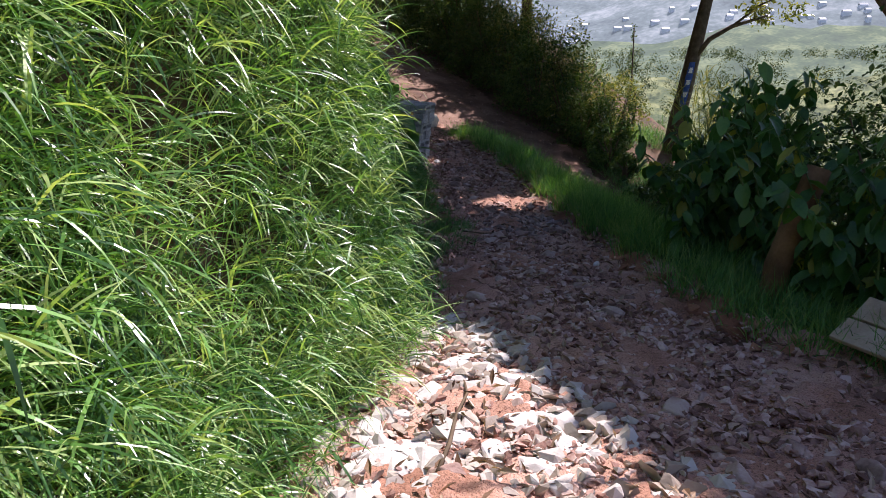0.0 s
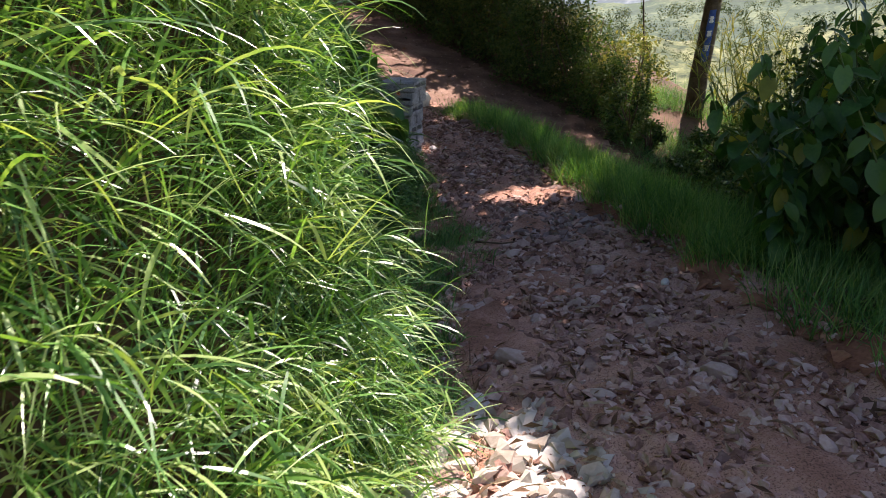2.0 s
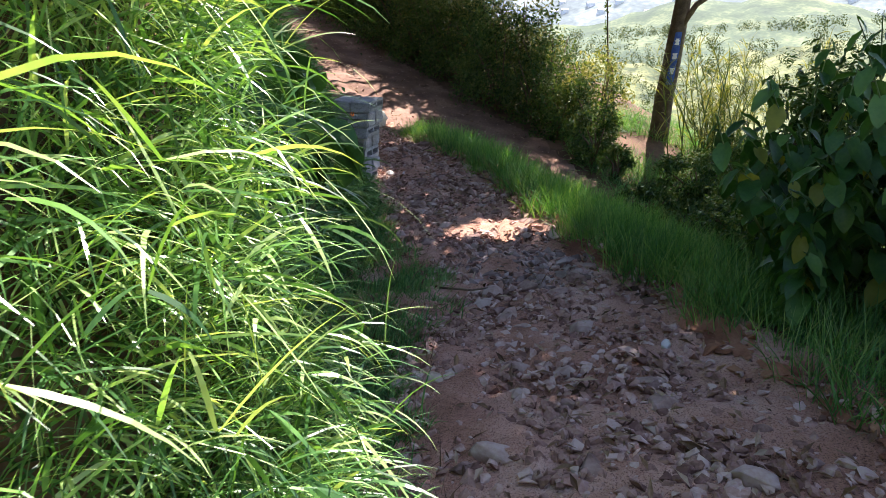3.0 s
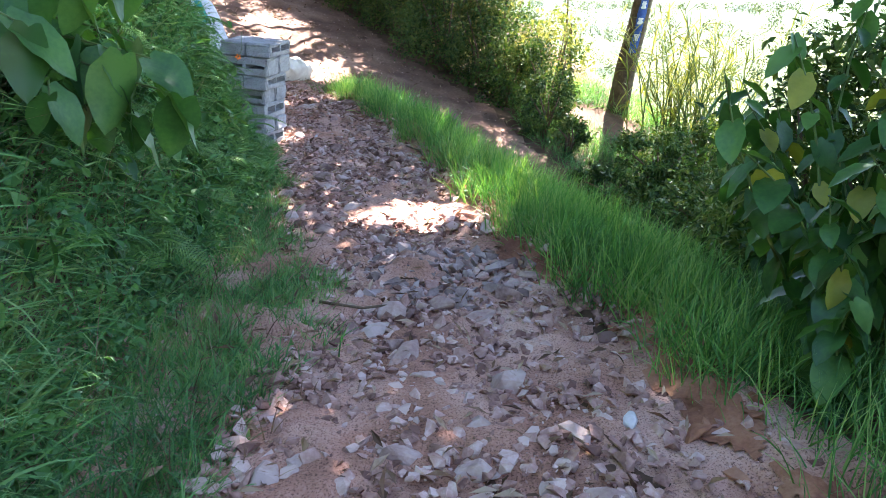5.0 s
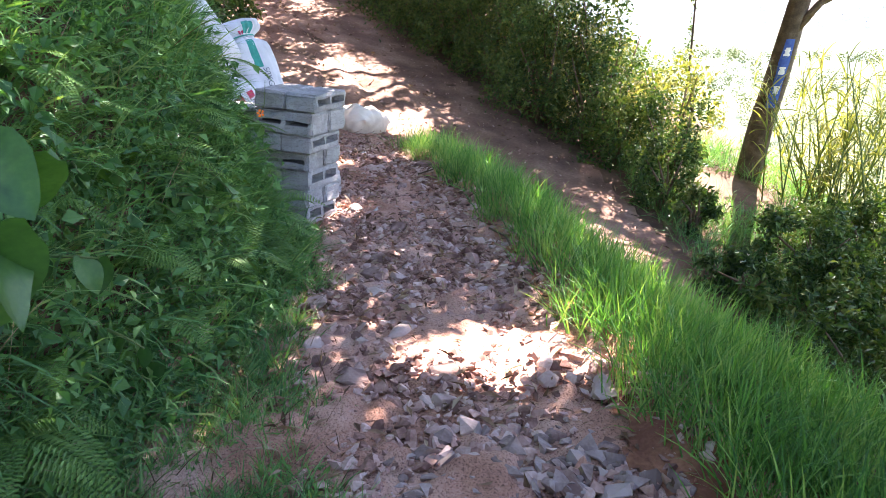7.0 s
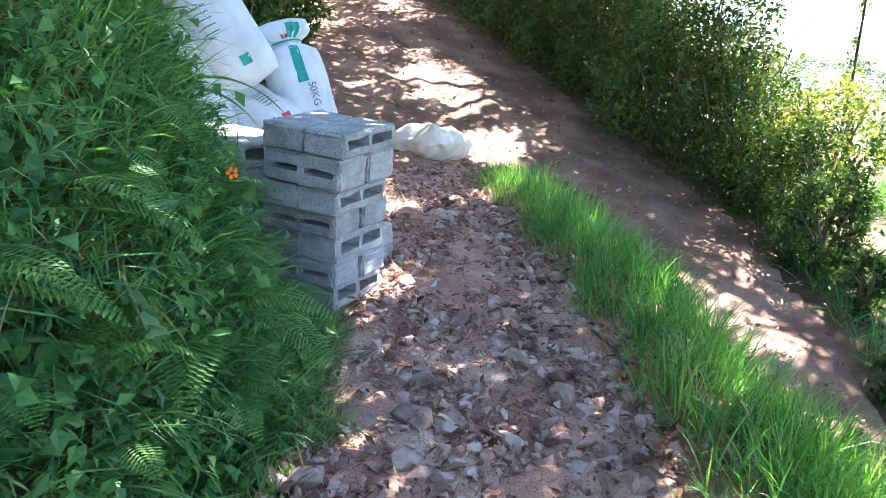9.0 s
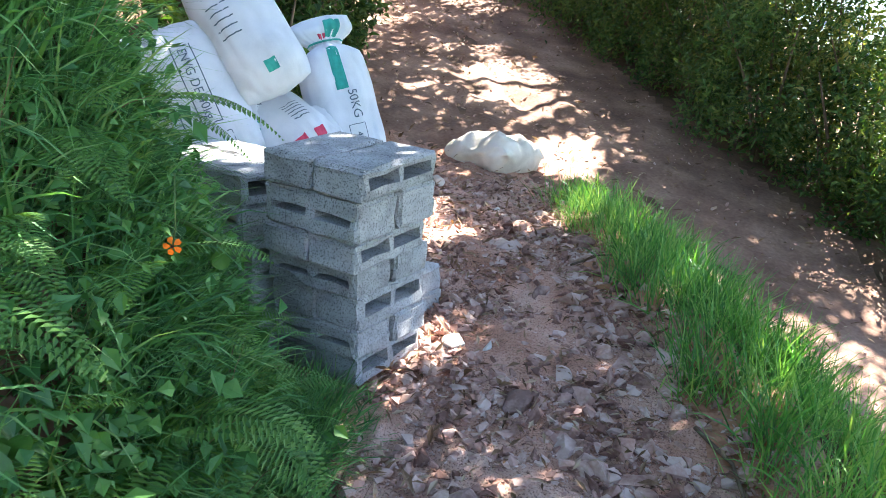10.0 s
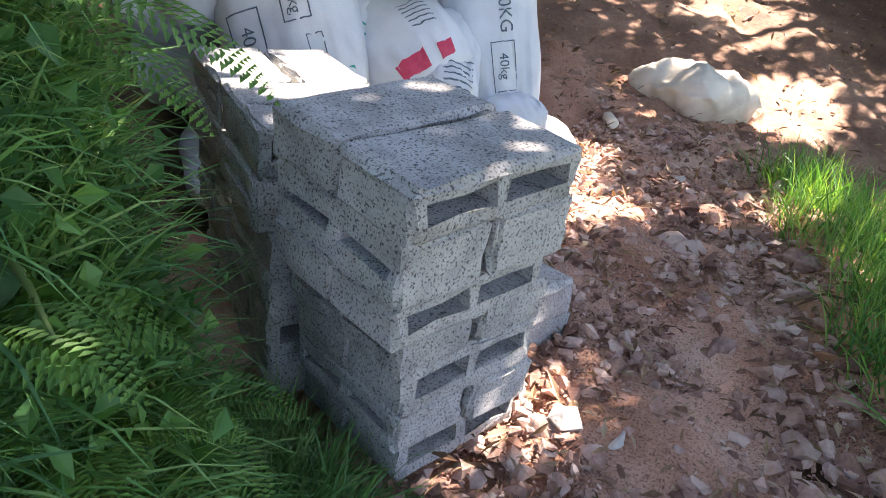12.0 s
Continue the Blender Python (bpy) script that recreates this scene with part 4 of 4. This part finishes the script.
        under(new("frond", mesh_of("frond", v, f, FERN)), top)
    return top


for y, h in ((7.4, 0.35), (7.9, 0.5), (8.2, 0.8), (8.5, 0.3), (8.8, 0.6), (8.9, 0.95), (9.1, 0.4), (9.3, 0.75), (9.5, 0.5), (9.6, 1.1), (8.4, 1.2), (9.9, 0.9), (9.75, 0.3), (7.1, 0.25), (7.6, 0.8), (8.0, 0.25), (8.3, 0.55), (8.65, 0.9), (9.0, 0.2), (9.2, 1.1), (9.4, 0.3), (8.1, 1.0), (7.8, 1.2)):
    x = float(along(LEFT_X, y)) - h / 2.7
    fern(x, y, float(height(x, y)) + 0.03, 4, random.uniform(0.34, 0.54), (1, -0.4))


def leaf_cover(name, label, n, ys, near, far, size, material, stand):
    """Small pointed weed leaves in loose sprays standing off the bank."""
    k = n // 14
    y = np.random.uniform(*ys, k)
    x = along(LEFT_X, y) - np.random.uniform(near, far, k)
    c = np.stack([x, y, height(x, y)], 1) + np.random.uniform(*stand, k)[:, None] * np.array([0.85, -0.15, 0.4])
    at = np.repeat(c, 14, 0) + np.random.normal(size=(k * 14, 3)) * [0.05, 0.07, 0.07]
    m = len(at)
    L = np.random.uniform(*size, m)
    v, f = leaves(at, unit(m) * 0.7 + [0.5, -0.3, 0.8], unit(m) + [0.5, -0.2, -0.5], L, L * np.random.uniform(0.4, 0.65, m))
    return tagged(new(name, mesh_of(name, v, f, material)), label, "weeds", kind="stuff")


leaf_cover("leafy_weeds", "small pointed green leaves of weeds covering the bank", 7500, (6.3, 10.0), 0.0, 0.5, (0.025, 0.07), WEED, (0.04, 0.2))
leaf_cover("low_weeds", "small green leaves along the foot of the bank", 4500, (4.7, 9.8), -0.12, 0.12, (0.02, 0.055), WEED, (0.02, 0.12))


def foliage(name, n, center, radii, material, size, parent, seed=0, hollow=0.55):
    """A crown or bush of single leaves set in uneven clumps inside an ellipsoid."""
    r = np.random.RandomState(seed)
    k = max(8, n // 110)
    c = r.normal(size=(k, 3))
    c /= np.linalg.norm(c, axis=1)[:, None]
    c *= r.uniform(hollow, 1.0, k)[:, None]
    at = c[r.randint(0, k, n)] + r.normal(size=(n, 3)) * 0.13
    at = at * np.array(radii) + np.array(center)
    nm = r.normal(size=(n, 3)) + [0, 0, 0.8]
    nm /= np.linalg.norm(nm, axis=1)[:, None]
    L = r.uniform(*size, n)
    v, f = leaves(at, nm, r.normal(size=(n, 3)) + [0, 0, -0.4], L, L * r.uniform(0.35, 0.6, n))
    return under(new(name, mesh_of(name, v, f, material)), parent)


def bush(x, y, radii, n, material, size, label, name="bush", lift=0.6, seed=0):
    z = float(height(x, y))
    top = tagged(new(name), label, "bush")
    top.matrix_basis = pose(x, y, z)
    for k in range(4):
        a = k * 1.6 + seed
        end = Vector((math.cos(a) * radii[0] * 0.6, math.sin(a) * radii[1] * 0.6, radii[2] * 1.3))
        part("branch", tube([(0, 0, -0.1), end * 0.4 + Vector((0.05, 0, 0.1)), end], [0.025, 0.016, 0.006], 5), TWIG, top)
    foliage("foliage", n, (0, 0, radii[2] * lift + 0.1), radii, material, size, top, seed)
    return top


# hedge of bushes along the far side of the track
k = 0
for y in np.arange(12.9, 25, 0.55):
    x = float(along(HEDGE_X, y))
    s = float(np.interp(y, [12.9, 14, 15.2, 17, 21], [0.4, 0.62, 0.85, 1.1, 1.4])) * random.uniform(0.65, 1.3)
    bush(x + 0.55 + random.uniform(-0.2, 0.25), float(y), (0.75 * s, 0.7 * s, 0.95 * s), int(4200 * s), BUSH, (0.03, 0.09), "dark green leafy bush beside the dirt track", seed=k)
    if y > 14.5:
        bush(x + 0.98 + random.uniform(-0.2, 0.3), float(y) + 0.3, (0.7, 0.7, 1.2 * s), 3200, PALELEAF if k % 4 else BUSH, (0.03, 0.1), "bush on the slope edge, most painted yellow-green to look sunlit", seed=40 + k)
    k += 1
for x in np.arange(-5.2, 0.6, 0.8):
    bush(float(x), 22.6 + 0.15 * float(x), (0.9, 0.8, 1.5), 3600, BUSH, (0.05, 0.12), "dark leafy bush closing the end of the track", seed=200 + k)
    k += 1
for x, y, r, n, m in ((3.4, 11.6, (0.45, 0.5, 0.25), 1800, BUSH), (4.3, 12.3, (0.6, 0.6, 0.4), 3000, BUSH), (4.3, 11.2, (0.7, 0.7, 0.35), 3800, BUSH), (5.2, 12.9, (0.7, 0.7, 0.45), 3600, BUSH), (5.9, 13.6, (0.7, 0.7, 0.7), 3200, BUSH), (3.6, 9.9, (0.7, 0.7, 0.45), 3400, BUSH), (4.9, 11.6, (0.8, 0.8, 0.45), 4200, BUSH), (4.6, 10.2, (0.8, 0.8, 0.4), 4000, BUSH), (3.25, 7.5, (0.7, 0.7, 1.15), 7000, BUSH), (3.0, 6.6, (0.6, 0.6, 0.9), 6000, BUSH), (4.0, 8.2, (0.8, 0.8, 0.55), 3200, BUSH), (3.7, 6.9, (0.9, 0.9, 1.2), 4200, BUSH), (3.6, 5.2, (0.9, 1.1, 1.5), 5600, BUSH), (3.4, 3.9, (0.8, 0.9, 1.1), 4600, BUSH), (4.6, 6.2, (1.2, 1.3, 1.9), 6200, BUSH), (4.4, 4.6, (1.0, 1.2, 1.8), 5200, BUSH), (5.2, 7.8, (1.0, 1.1, 0.9), 4000, BUSH)):
    bush(x, y, r, n, m, (0.04, 0.1), "leafy bush on the slope below the path", seed=80 + k)
    k += 1
# leafy bank behind the sacks
for y, dx in ((12.3, 0.0), (13.0, -0.05), (13.7, -0.05), (14.4, -0.1), (15.2, -0.2), (12.8, -0.7), (14.0, -0.7)):
    bush(float(along(LEFT_X, y)) + dx - 0.1, y, (0.5, 0.55, 0.8), 2600, BUSH, (0.05, 0.12), "dark leafy bush growing over the hillside bank", seed=120 + k)
    k += 1


# reed clump beside the marked tree
reeds = tagged(new("reed_clump"), "tall yellow-green reeds beside the marked tree", "reeds")
reeds.matrix_basis = pose(5.6, 14.2, float(height(5.6, 14.2)))
tufts = []
for k in range(54):
    a, lean = random.uniform(0, math.tau), random.uniform(0.1, 0.55)
    b = Vector((random.gauss(0, 0.45), random.gauss(0, 0.4), -0.3))
    L = random.uniform(1.3, 2.4)
    e = b + Vector((math.cos(a) * lean * L, math.sin(a) * lean * L, L))
    c = b.lerp(e, 0.5) + Vector((0, 0, 0.15))
    part("cane", tube([b, c, e], [0.012, 0.009, 0.003], 5), STEM, reeds)
    n = 26
    t = np.random.uniform(0.25, 1, n)[:, None]
    roots = np.array(b) * (1 - t) + np.array(e) * t + np.array([0, 0, 0.1]) * (1 - np.abs(2 * t - 1))
    v, f = blades(roots, np.random.normal(size=(n, 3)) * 0.5 + [0, 0, 0.6], np.random.uniform(0.8, 2.2, n), np.random.uniform(0.2, 0.45, n), np.random.uniform(0.012, 0.024, n), 4)
    tufts.append((v, f))

off = np.cumsum([0] + [len(v) for v, f in tufts])
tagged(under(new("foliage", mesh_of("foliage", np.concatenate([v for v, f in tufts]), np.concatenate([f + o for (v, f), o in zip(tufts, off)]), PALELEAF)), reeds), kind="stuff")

# ---- trees ----
def tree(x, y, trunk, limbs, label, name="tree", z=None):
    top = tagged(new(name), label, "tree")
    top.matrix_basis = pose(x, y, float(height(x, y)) if z is None else z)
    part("trunk", tube(*trunk, 12), BARK, top)
    for pts, radii in limbs:
        part("limb", tube(pts, radii, 7), BARK, top)
    return top


marked = tree(4.89, 15.27, ([(0, 0, -0.3), (0.02, 0, 0.0), (0.1, 0, 0.7), (0.2, -0.03, 1.3), (0.32, -0.05, 2.1), (0.5, -0.05, 3.2), (0.7, 0, 5.0)], [0.21, 0.18, 0.16, 0.15, 0.14, 0.12, 0.07]),
              [([(0.26, -0.1, 1.85), (0.55, -0.2, 2.3), (0.95, -0.3, 2.55), (1.6, -0.4, 2.75)], [0.06, 0.05, 0.04, 0.02]), ([(0.95, -0.3, 2.55), (1.4, -0.5, 2.95), (2.2, -0.5, 3.3)], [0.03, 0.02, 0.008]), ([(0.5, 0, 3.2), (0.2, 0.3, 4.2), (-0.3, 0.5, 5.2)], [0.07, 0.05, 0.02]), ([(0.5, 0, 3.2), (1.1, 0.2, 4.2), (1.8, 0.2, 5.2)], [0.07, 0.05, 0.02])],
              "dark tree trunk with blue and white painted blaze", "marked_tree")
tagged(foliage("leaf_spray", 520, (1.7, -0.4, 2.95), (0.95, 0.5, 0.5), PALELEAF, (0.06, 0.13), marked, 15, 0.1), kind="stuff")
foliage("crown", 5200, (0.6, 0, 5.6), (2.2, 2.2, 1.2), BUSH, (0.06, 0.13), marked, 5)


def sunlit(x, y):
    """Set sun patches on the ground; crown leaves shading them are left out."""
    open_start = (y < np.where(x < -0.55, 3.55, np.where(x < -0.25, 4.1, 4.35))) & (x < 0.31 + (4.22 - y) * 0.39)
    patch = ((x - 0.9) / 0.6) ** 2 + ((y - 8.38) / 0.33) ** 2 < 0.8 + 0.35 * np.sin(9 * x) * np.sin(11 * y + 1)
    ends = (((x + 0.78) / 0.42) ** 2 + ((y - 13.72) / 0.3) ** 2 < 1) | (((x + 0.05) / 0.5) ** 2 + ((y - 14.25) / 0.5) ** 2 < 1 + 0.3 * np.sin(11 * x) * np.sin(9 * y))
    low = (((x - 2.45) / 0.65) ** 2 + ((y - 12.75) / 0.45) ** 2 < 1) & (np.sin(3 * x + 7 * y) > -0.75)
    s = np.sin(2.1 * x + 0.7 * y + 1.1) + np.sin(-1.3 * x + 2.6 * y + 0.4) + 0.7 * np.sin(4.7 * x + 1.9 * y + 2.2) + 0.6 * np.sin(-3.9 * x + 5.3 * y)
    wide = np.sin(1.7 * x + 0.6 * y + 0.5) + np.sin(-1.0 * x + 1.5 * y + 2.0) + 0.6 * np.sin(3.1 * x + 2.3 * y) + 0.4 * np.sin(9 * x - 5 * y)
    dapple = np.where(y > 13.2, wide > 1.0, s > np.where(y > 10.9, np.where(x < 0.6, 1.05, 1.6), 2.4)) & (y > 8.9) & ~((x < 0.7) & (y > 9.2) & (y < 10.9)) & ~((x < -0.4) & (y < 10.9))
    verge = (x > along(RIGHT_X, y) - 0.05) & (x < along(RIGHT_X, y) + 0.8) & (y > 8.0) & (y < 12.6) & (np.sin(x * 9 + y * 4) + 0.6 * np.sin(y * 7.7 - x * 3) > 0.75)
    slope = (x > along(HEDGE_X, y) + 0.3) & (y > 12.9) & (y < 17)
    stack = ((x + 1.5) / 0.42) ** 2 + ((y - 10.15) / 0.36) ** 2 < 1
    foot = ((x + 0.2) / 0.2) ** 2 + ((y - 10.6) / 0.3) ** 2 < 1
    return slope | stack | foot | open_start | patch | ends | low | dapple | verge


def far_woods(n):
    """Separate trees on the near side of the valley, each a loose crown of leaf sprays."""
    r = np.random.RandomState(3)
    a, q = np.radians(r.uniform(-5, 62, n)), r.uniform(150, 330, n)
    base = np.stack([q * np.sin(a), q * np.cos(a), np.interp(q, [110, 320], [-66, 4])], 1)
    size = r.uniform(1.0, 3.4, n)
    k = 80
    d = r.normal(size=(n, k, 3))
    d /= np.linalg.norm(d, axis=2)[:, :, None]
    at = (base[:, None, :] + d * size[:, None, None] * r.uniform(0.5, 1.0, (n, k, 1)) * np.array([1, 1, 1.1])).reshape(-1, 3)
    nm = (d + r.normal(size=(n, k, 3)) * 0.4 + [0, 0, 0.5]).reshape(-1, 3)
    nm /= np.linalg.norm(nm, axis=1)[:, None]
    L = np.repeat(size, k) * r.uniform(0.14, 0.3, n * k)
    v, f = leaves(at, nm, r.normal(size=(n * k, 3)), L, L * 0.8)
    return tagged(new("far_woods", mesh_of("far_woods", v, f, FARLEAF)), "sunlit yellow-green woods on the far slope", "woods", kind="stuff")


far_woods(1800)


def near_tree(x, y, crown_at, crown, n, seed, label="shade tree whose spreading unseen crown is cut open at set sun patches"):
    """A tree that leans out: its unseen crown over crown_at is cut by sunlit."""
    z = float(height(x, y))
    c = Vector(crown_at) - Vector((x, y, z))
    t = tree(x, y, ([(0, 0, -0.4), (0, 0, 0.1), (c.x * 0.05, c.y * 0.05, c.z * 0.35), (c.x * 0.25, c.y * 0.25, c.z * 0.7), (c.x * 0.6, c.y * 0.6, c.z * 0.95)], [0.22, 0.17, 0.14, 0.11, 0.06]),
             [([c * 0.55 + Vector((0, 0, c.z * 0.38)), c + Vector((crown[0] * 0.4 * math.cos(a), crown[1] * 0.4 * math.sin(a), 0)), c + Vector((crown[0] * 0.85 * math.cos(a), crown[1] * 0.85 * math.sin(a), 0.1))], [0.06, 0.04, 0.015]) for a in (seed, seed + 1.3, seed + 2.5, seed + 3.8, seed + 5.0)], label)
    r = np.random.RandomState(seed)
    a, q = r.uniform(0, math.tau, n), np.sqrt(r.uniform(0, 1, n))
    at = np.stack([q * np.cos(a) * crown[0], q * np.sin(a) * crown[1], r.normal(0, 0.4, n) * crown[2]], 1)
    w = at + np.array(crown_at)
    # leaves whose shadow would fall on a set sun patch are removed
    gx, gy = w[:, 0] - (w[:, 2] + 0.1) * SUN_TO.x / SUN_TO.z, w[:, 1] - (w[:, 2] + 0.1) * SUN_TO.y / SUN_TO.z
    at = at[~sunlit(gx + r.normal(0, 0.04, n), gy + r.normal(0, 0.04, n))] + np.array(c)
    m = len(at)
    nm = r.normal(size=(m, 3)) + [0, 0, 1.2]
    nm /= np.linalg.norm(nm, axis=1)[:, None]
    L = r.uniform(0.1, 0.2, m)
    v, f = leaves(at, nm, r.normal(size=(m, 3)), L, L * r.uniform(0.45, 0.65, m))
    under(new("crown", mesh_of("crown", v, f, BUSH)), t)
    return t


# trees added mostly on the valley side; their unseen crowns shade the path
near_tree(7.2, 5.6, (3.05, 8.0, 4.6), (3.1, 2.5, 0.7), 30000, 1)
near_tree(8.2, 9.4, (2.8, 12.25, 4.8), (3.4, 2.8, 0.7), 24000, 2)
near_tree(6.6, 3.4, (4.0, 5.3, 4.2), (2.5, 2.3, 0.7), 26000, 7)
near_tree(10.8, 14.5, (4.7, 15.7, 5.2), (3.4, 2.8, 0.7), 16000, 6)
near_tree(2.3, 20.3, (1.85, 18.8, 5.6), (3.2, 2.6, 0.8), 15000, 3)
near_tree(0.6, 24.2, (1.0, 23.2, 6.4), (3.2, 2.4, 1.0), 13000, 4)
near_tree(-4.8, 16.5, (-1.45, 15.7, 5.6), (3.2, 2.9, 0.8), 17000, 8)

# two thin broken stems beside the track
for x, y, tipz, r in ((4.22, 16.0, 0.9, 0.035), (4.1, 15.95, 2.15, 0.018)):
    z = float(height(x, y))
    st = tagged(new("dead_sapling"), "thin dead sapling standing in the hedge", "sapling")
    st.matrix_basis = pose(x, y, z)
    part("stem", tube([(0, 0, -0.1), (0.04, 0, (tipz - z) * 0.5), (0.02, 0, tipz - z)], [r * 1.2, r, r * 0.7], 6), BARK, st)
    foliage("ivy", 260, (0.02, 0, (tipz - z) * 0.6), (0.1, 0.1, (tipz - z) * 0.4), BUSH, (0.03, 0.07), st, 9)

# blaze painted on the tree: a blue ground with three white patches
for s, (z0, z1, w, m) in enumerate(((0.95, 1.85, 0.0, PAINT_BLUE), (1.63, 1.74, 0.003, PAINT_WHITE), (1.39, 1.49, 0.003, PAINT_WHITE), (1.14, 1.24, 0.003, PAINT_WHITE))):
    bm = bmesh.new()
    rows = []
    for j in range(7):
        z = z0 + (z1 - z0) * j / 6
        f = np.interp(z, [0.7, 1.3, 2.1], [0.1, 0.2, 0.32])
        g = np.interp(z, [0.7, 1.3, 2.1], [0, -0.03, -0.05])
        r = np.interp(z, [0.7, 1.3, 2.1], [0.16, 0.15, 0.14]) * 1.065 + w
        half = (0.42 if s == 0 else 0.22) + random.uniform(-0.06, 0.06)
        rows.append([bm.verts.new((f + r * math.cos(-1.75 + half * t), g + r * math.sin(-1.75 + half * t), z)) for t in (-1, -0.5, 0, 0.5, 1)])
    for a, b in zip(rows, rows[1:]):
        for k in range(4):
            bm.faces.new((a[k], a[k + 1], b[k + 1], b[k]))
    part("paint_mark", bm, m, marked, "blue painted ground" if s == 0 else "white painted patch")


# sawn stump and planks on the valley side
stump = tagged(new("sawn_trunk"), "leaning sawn brown trunk among the bushes", "trunk")
stump.matrix_basis = pose(2.36, 4.85, float(height(2.36, 4.85)))
part("wood", tube([(0, 0, -0.15), (0.03, 0.0, 0.3), (0.14, 0.02, 0.65), (0.26, 0.05, 0.98)], [0.1, 0.09, 0.085, 0.08], 12), SAWN, stump)


def plank(m, size, label="pale weathered board lying by the path"):
    bm = bmesh.new()
    bmesh.ops.create_cube(bm, size=1)
    for v in bm.verts:
        v.co = Vector((v.co.x * size[0], v.co.y * size[1], v.co.z * size[2]))
    bmesh.ops.bevel(bm, geom=bm.edges[:], offset=0.004, segments=1, affect="EDGES")
    bmesh.ops.subdivide_edges(bm, edges=[q for q in bm.edges if q.calc_length() > size[0] * 0.6], cuts=8)
    for v in bm.verts:
        v.co.z += 0.004 * math.sin(v.co.x * 4)
    ob = part("plank", bm, PLANK, None)
    tagged(ob, label, "plank", "boards by the path")
    ob.matrix_basis = m
    return ob


pz = float(height(2.4, 3.6))
plank(pose(2.60, 3.38, pz + 0.22, 34, 2, -62), (0.95, 0.17, 0.03))
plank(pose(2.44, 3.30, pz + 0.13, 30, 2, -62), (0.95, 0.17, 0.03))


# small things along the path
flower = tagged(new("orange_flower"), "small orange five-petalled flower with a dark eye", "flower")
flower.matrix_basis = look((-0.39, 9.06, 0.84), (0.3, 7.4, 1.1)) @ pose(0, 0, 0, 180, 0, 0) @ Matrix.Scale(0.8, 4)
part("stem", tube([(0, 0, 0.0), (-0.02, -0.05, 0.05), (-0.03, -0.2, 0.08)], [0.002, 0.002, 0.002], 5), STEM, flower)
for k in range(5):
    bm = bmesh.new()
    vs = [bm.verts.new((r * math.cos(k * math.tau / 5 + a), r * math.sin(k * math.tau / 5 + a), -h)) for r, a, h in ((0.004, 0, 0), (0.018, -0.5, 0.004), (0.026, -0.25, 0.006), (0.025, 0.0, 0.003), (0.026, 0.25, 0.006), (0.018, 0.5, 0.004))]
    bm.faces.new(vs)
    part("petal", bm, ORANGE, flower)
bm = bmesh.new()
bmesh.ops.create_icosphere(bm, subdivisions=1, radius=0.006)
part("eye", bm, DARKEYE, flower)


def shard(x, y, size, turn, label, material=PALE):
    ob = tagged(new("stone_shard", stone_mesh("stone_shard", material, 0.7, 2)), label, "stone")
    ob.matrix_basis = pose(x, y, float(height(x, y)) + 0.03 + size * 0.1, 8, -6, turn) @ Matrix.Scale(size, 4)


shard(-0.09, 10.6, 0.14, 30, "white broken stone shard on the path")
shard(0.03, 10.63, 0.13, 100, "white broken stone shard on the path")
shard(-0.04, 10.92, 0.1, 60, "grey broken stone on the path", STONE)
shard(-0.24, 12.65, 0.07, 10, "small white stone chip on the path")
shard(1.3, 5.74, 0.09, 80, "small white stone on the path")
cup = tagged(new("plastic_bottle"), "crushed clear white plastic bottle lying on the path", "bottle")
cup.matrix_basis = pose(-0.84, 13.27, float(height(-0.84, 13.27)) + 0.06, 0, 0, 120)
part("body", tube([(-0.1, 0, 0), (-0.09, 0, 0), (-0.02, 0, 0.004), (0.05, 0, 0), (0.08, 0, 0), (0.1, 0, 0)], [0.03, 0.037, 0.034, 0.036, 0.02, 0.013], 12), CREAM, cup)
part("cap", tube([(0.1, 0, 0), (0.118, 0, 0)], [0.015, 0.015], 10), PALE, cup)


def twig(points, r, label="thin dark dry stick lying on the path"):
    """A dry stick that follows the ground through the given plan points."""
    x0, y0 = points[0]
    ob = tagged(new("stick"), label, "stick")
    z0 = float(height(x0, y0))
    ob.matrix_basis = pose(x0, y0, z0)
    pts = [(x - x0, y - y0, float(height(x, y)) - z0 + 0.05 + r) for x, y in points]
    part("wood", tube(pts, [r * (1 - 0.12 * i) for i in range(len(pts))], 6), TWIG, ob)


twig(((-0.02, 2.45), (0.03, 2.7), (0.06, 2.95), (0.12, 3.2), (0.11, 3.35)), 0.011)
twig(((0.9, 10.2), (1.0, 10.0), (1.02, 9.8)), 0.008)
twig(((0.35, 11.6), (0.5, 11.75), (0.62, 11.7)), 0.007)
twig(((0.2, 6.9), (0.4, 6.8), (0.52, 6.82)), 0.008)
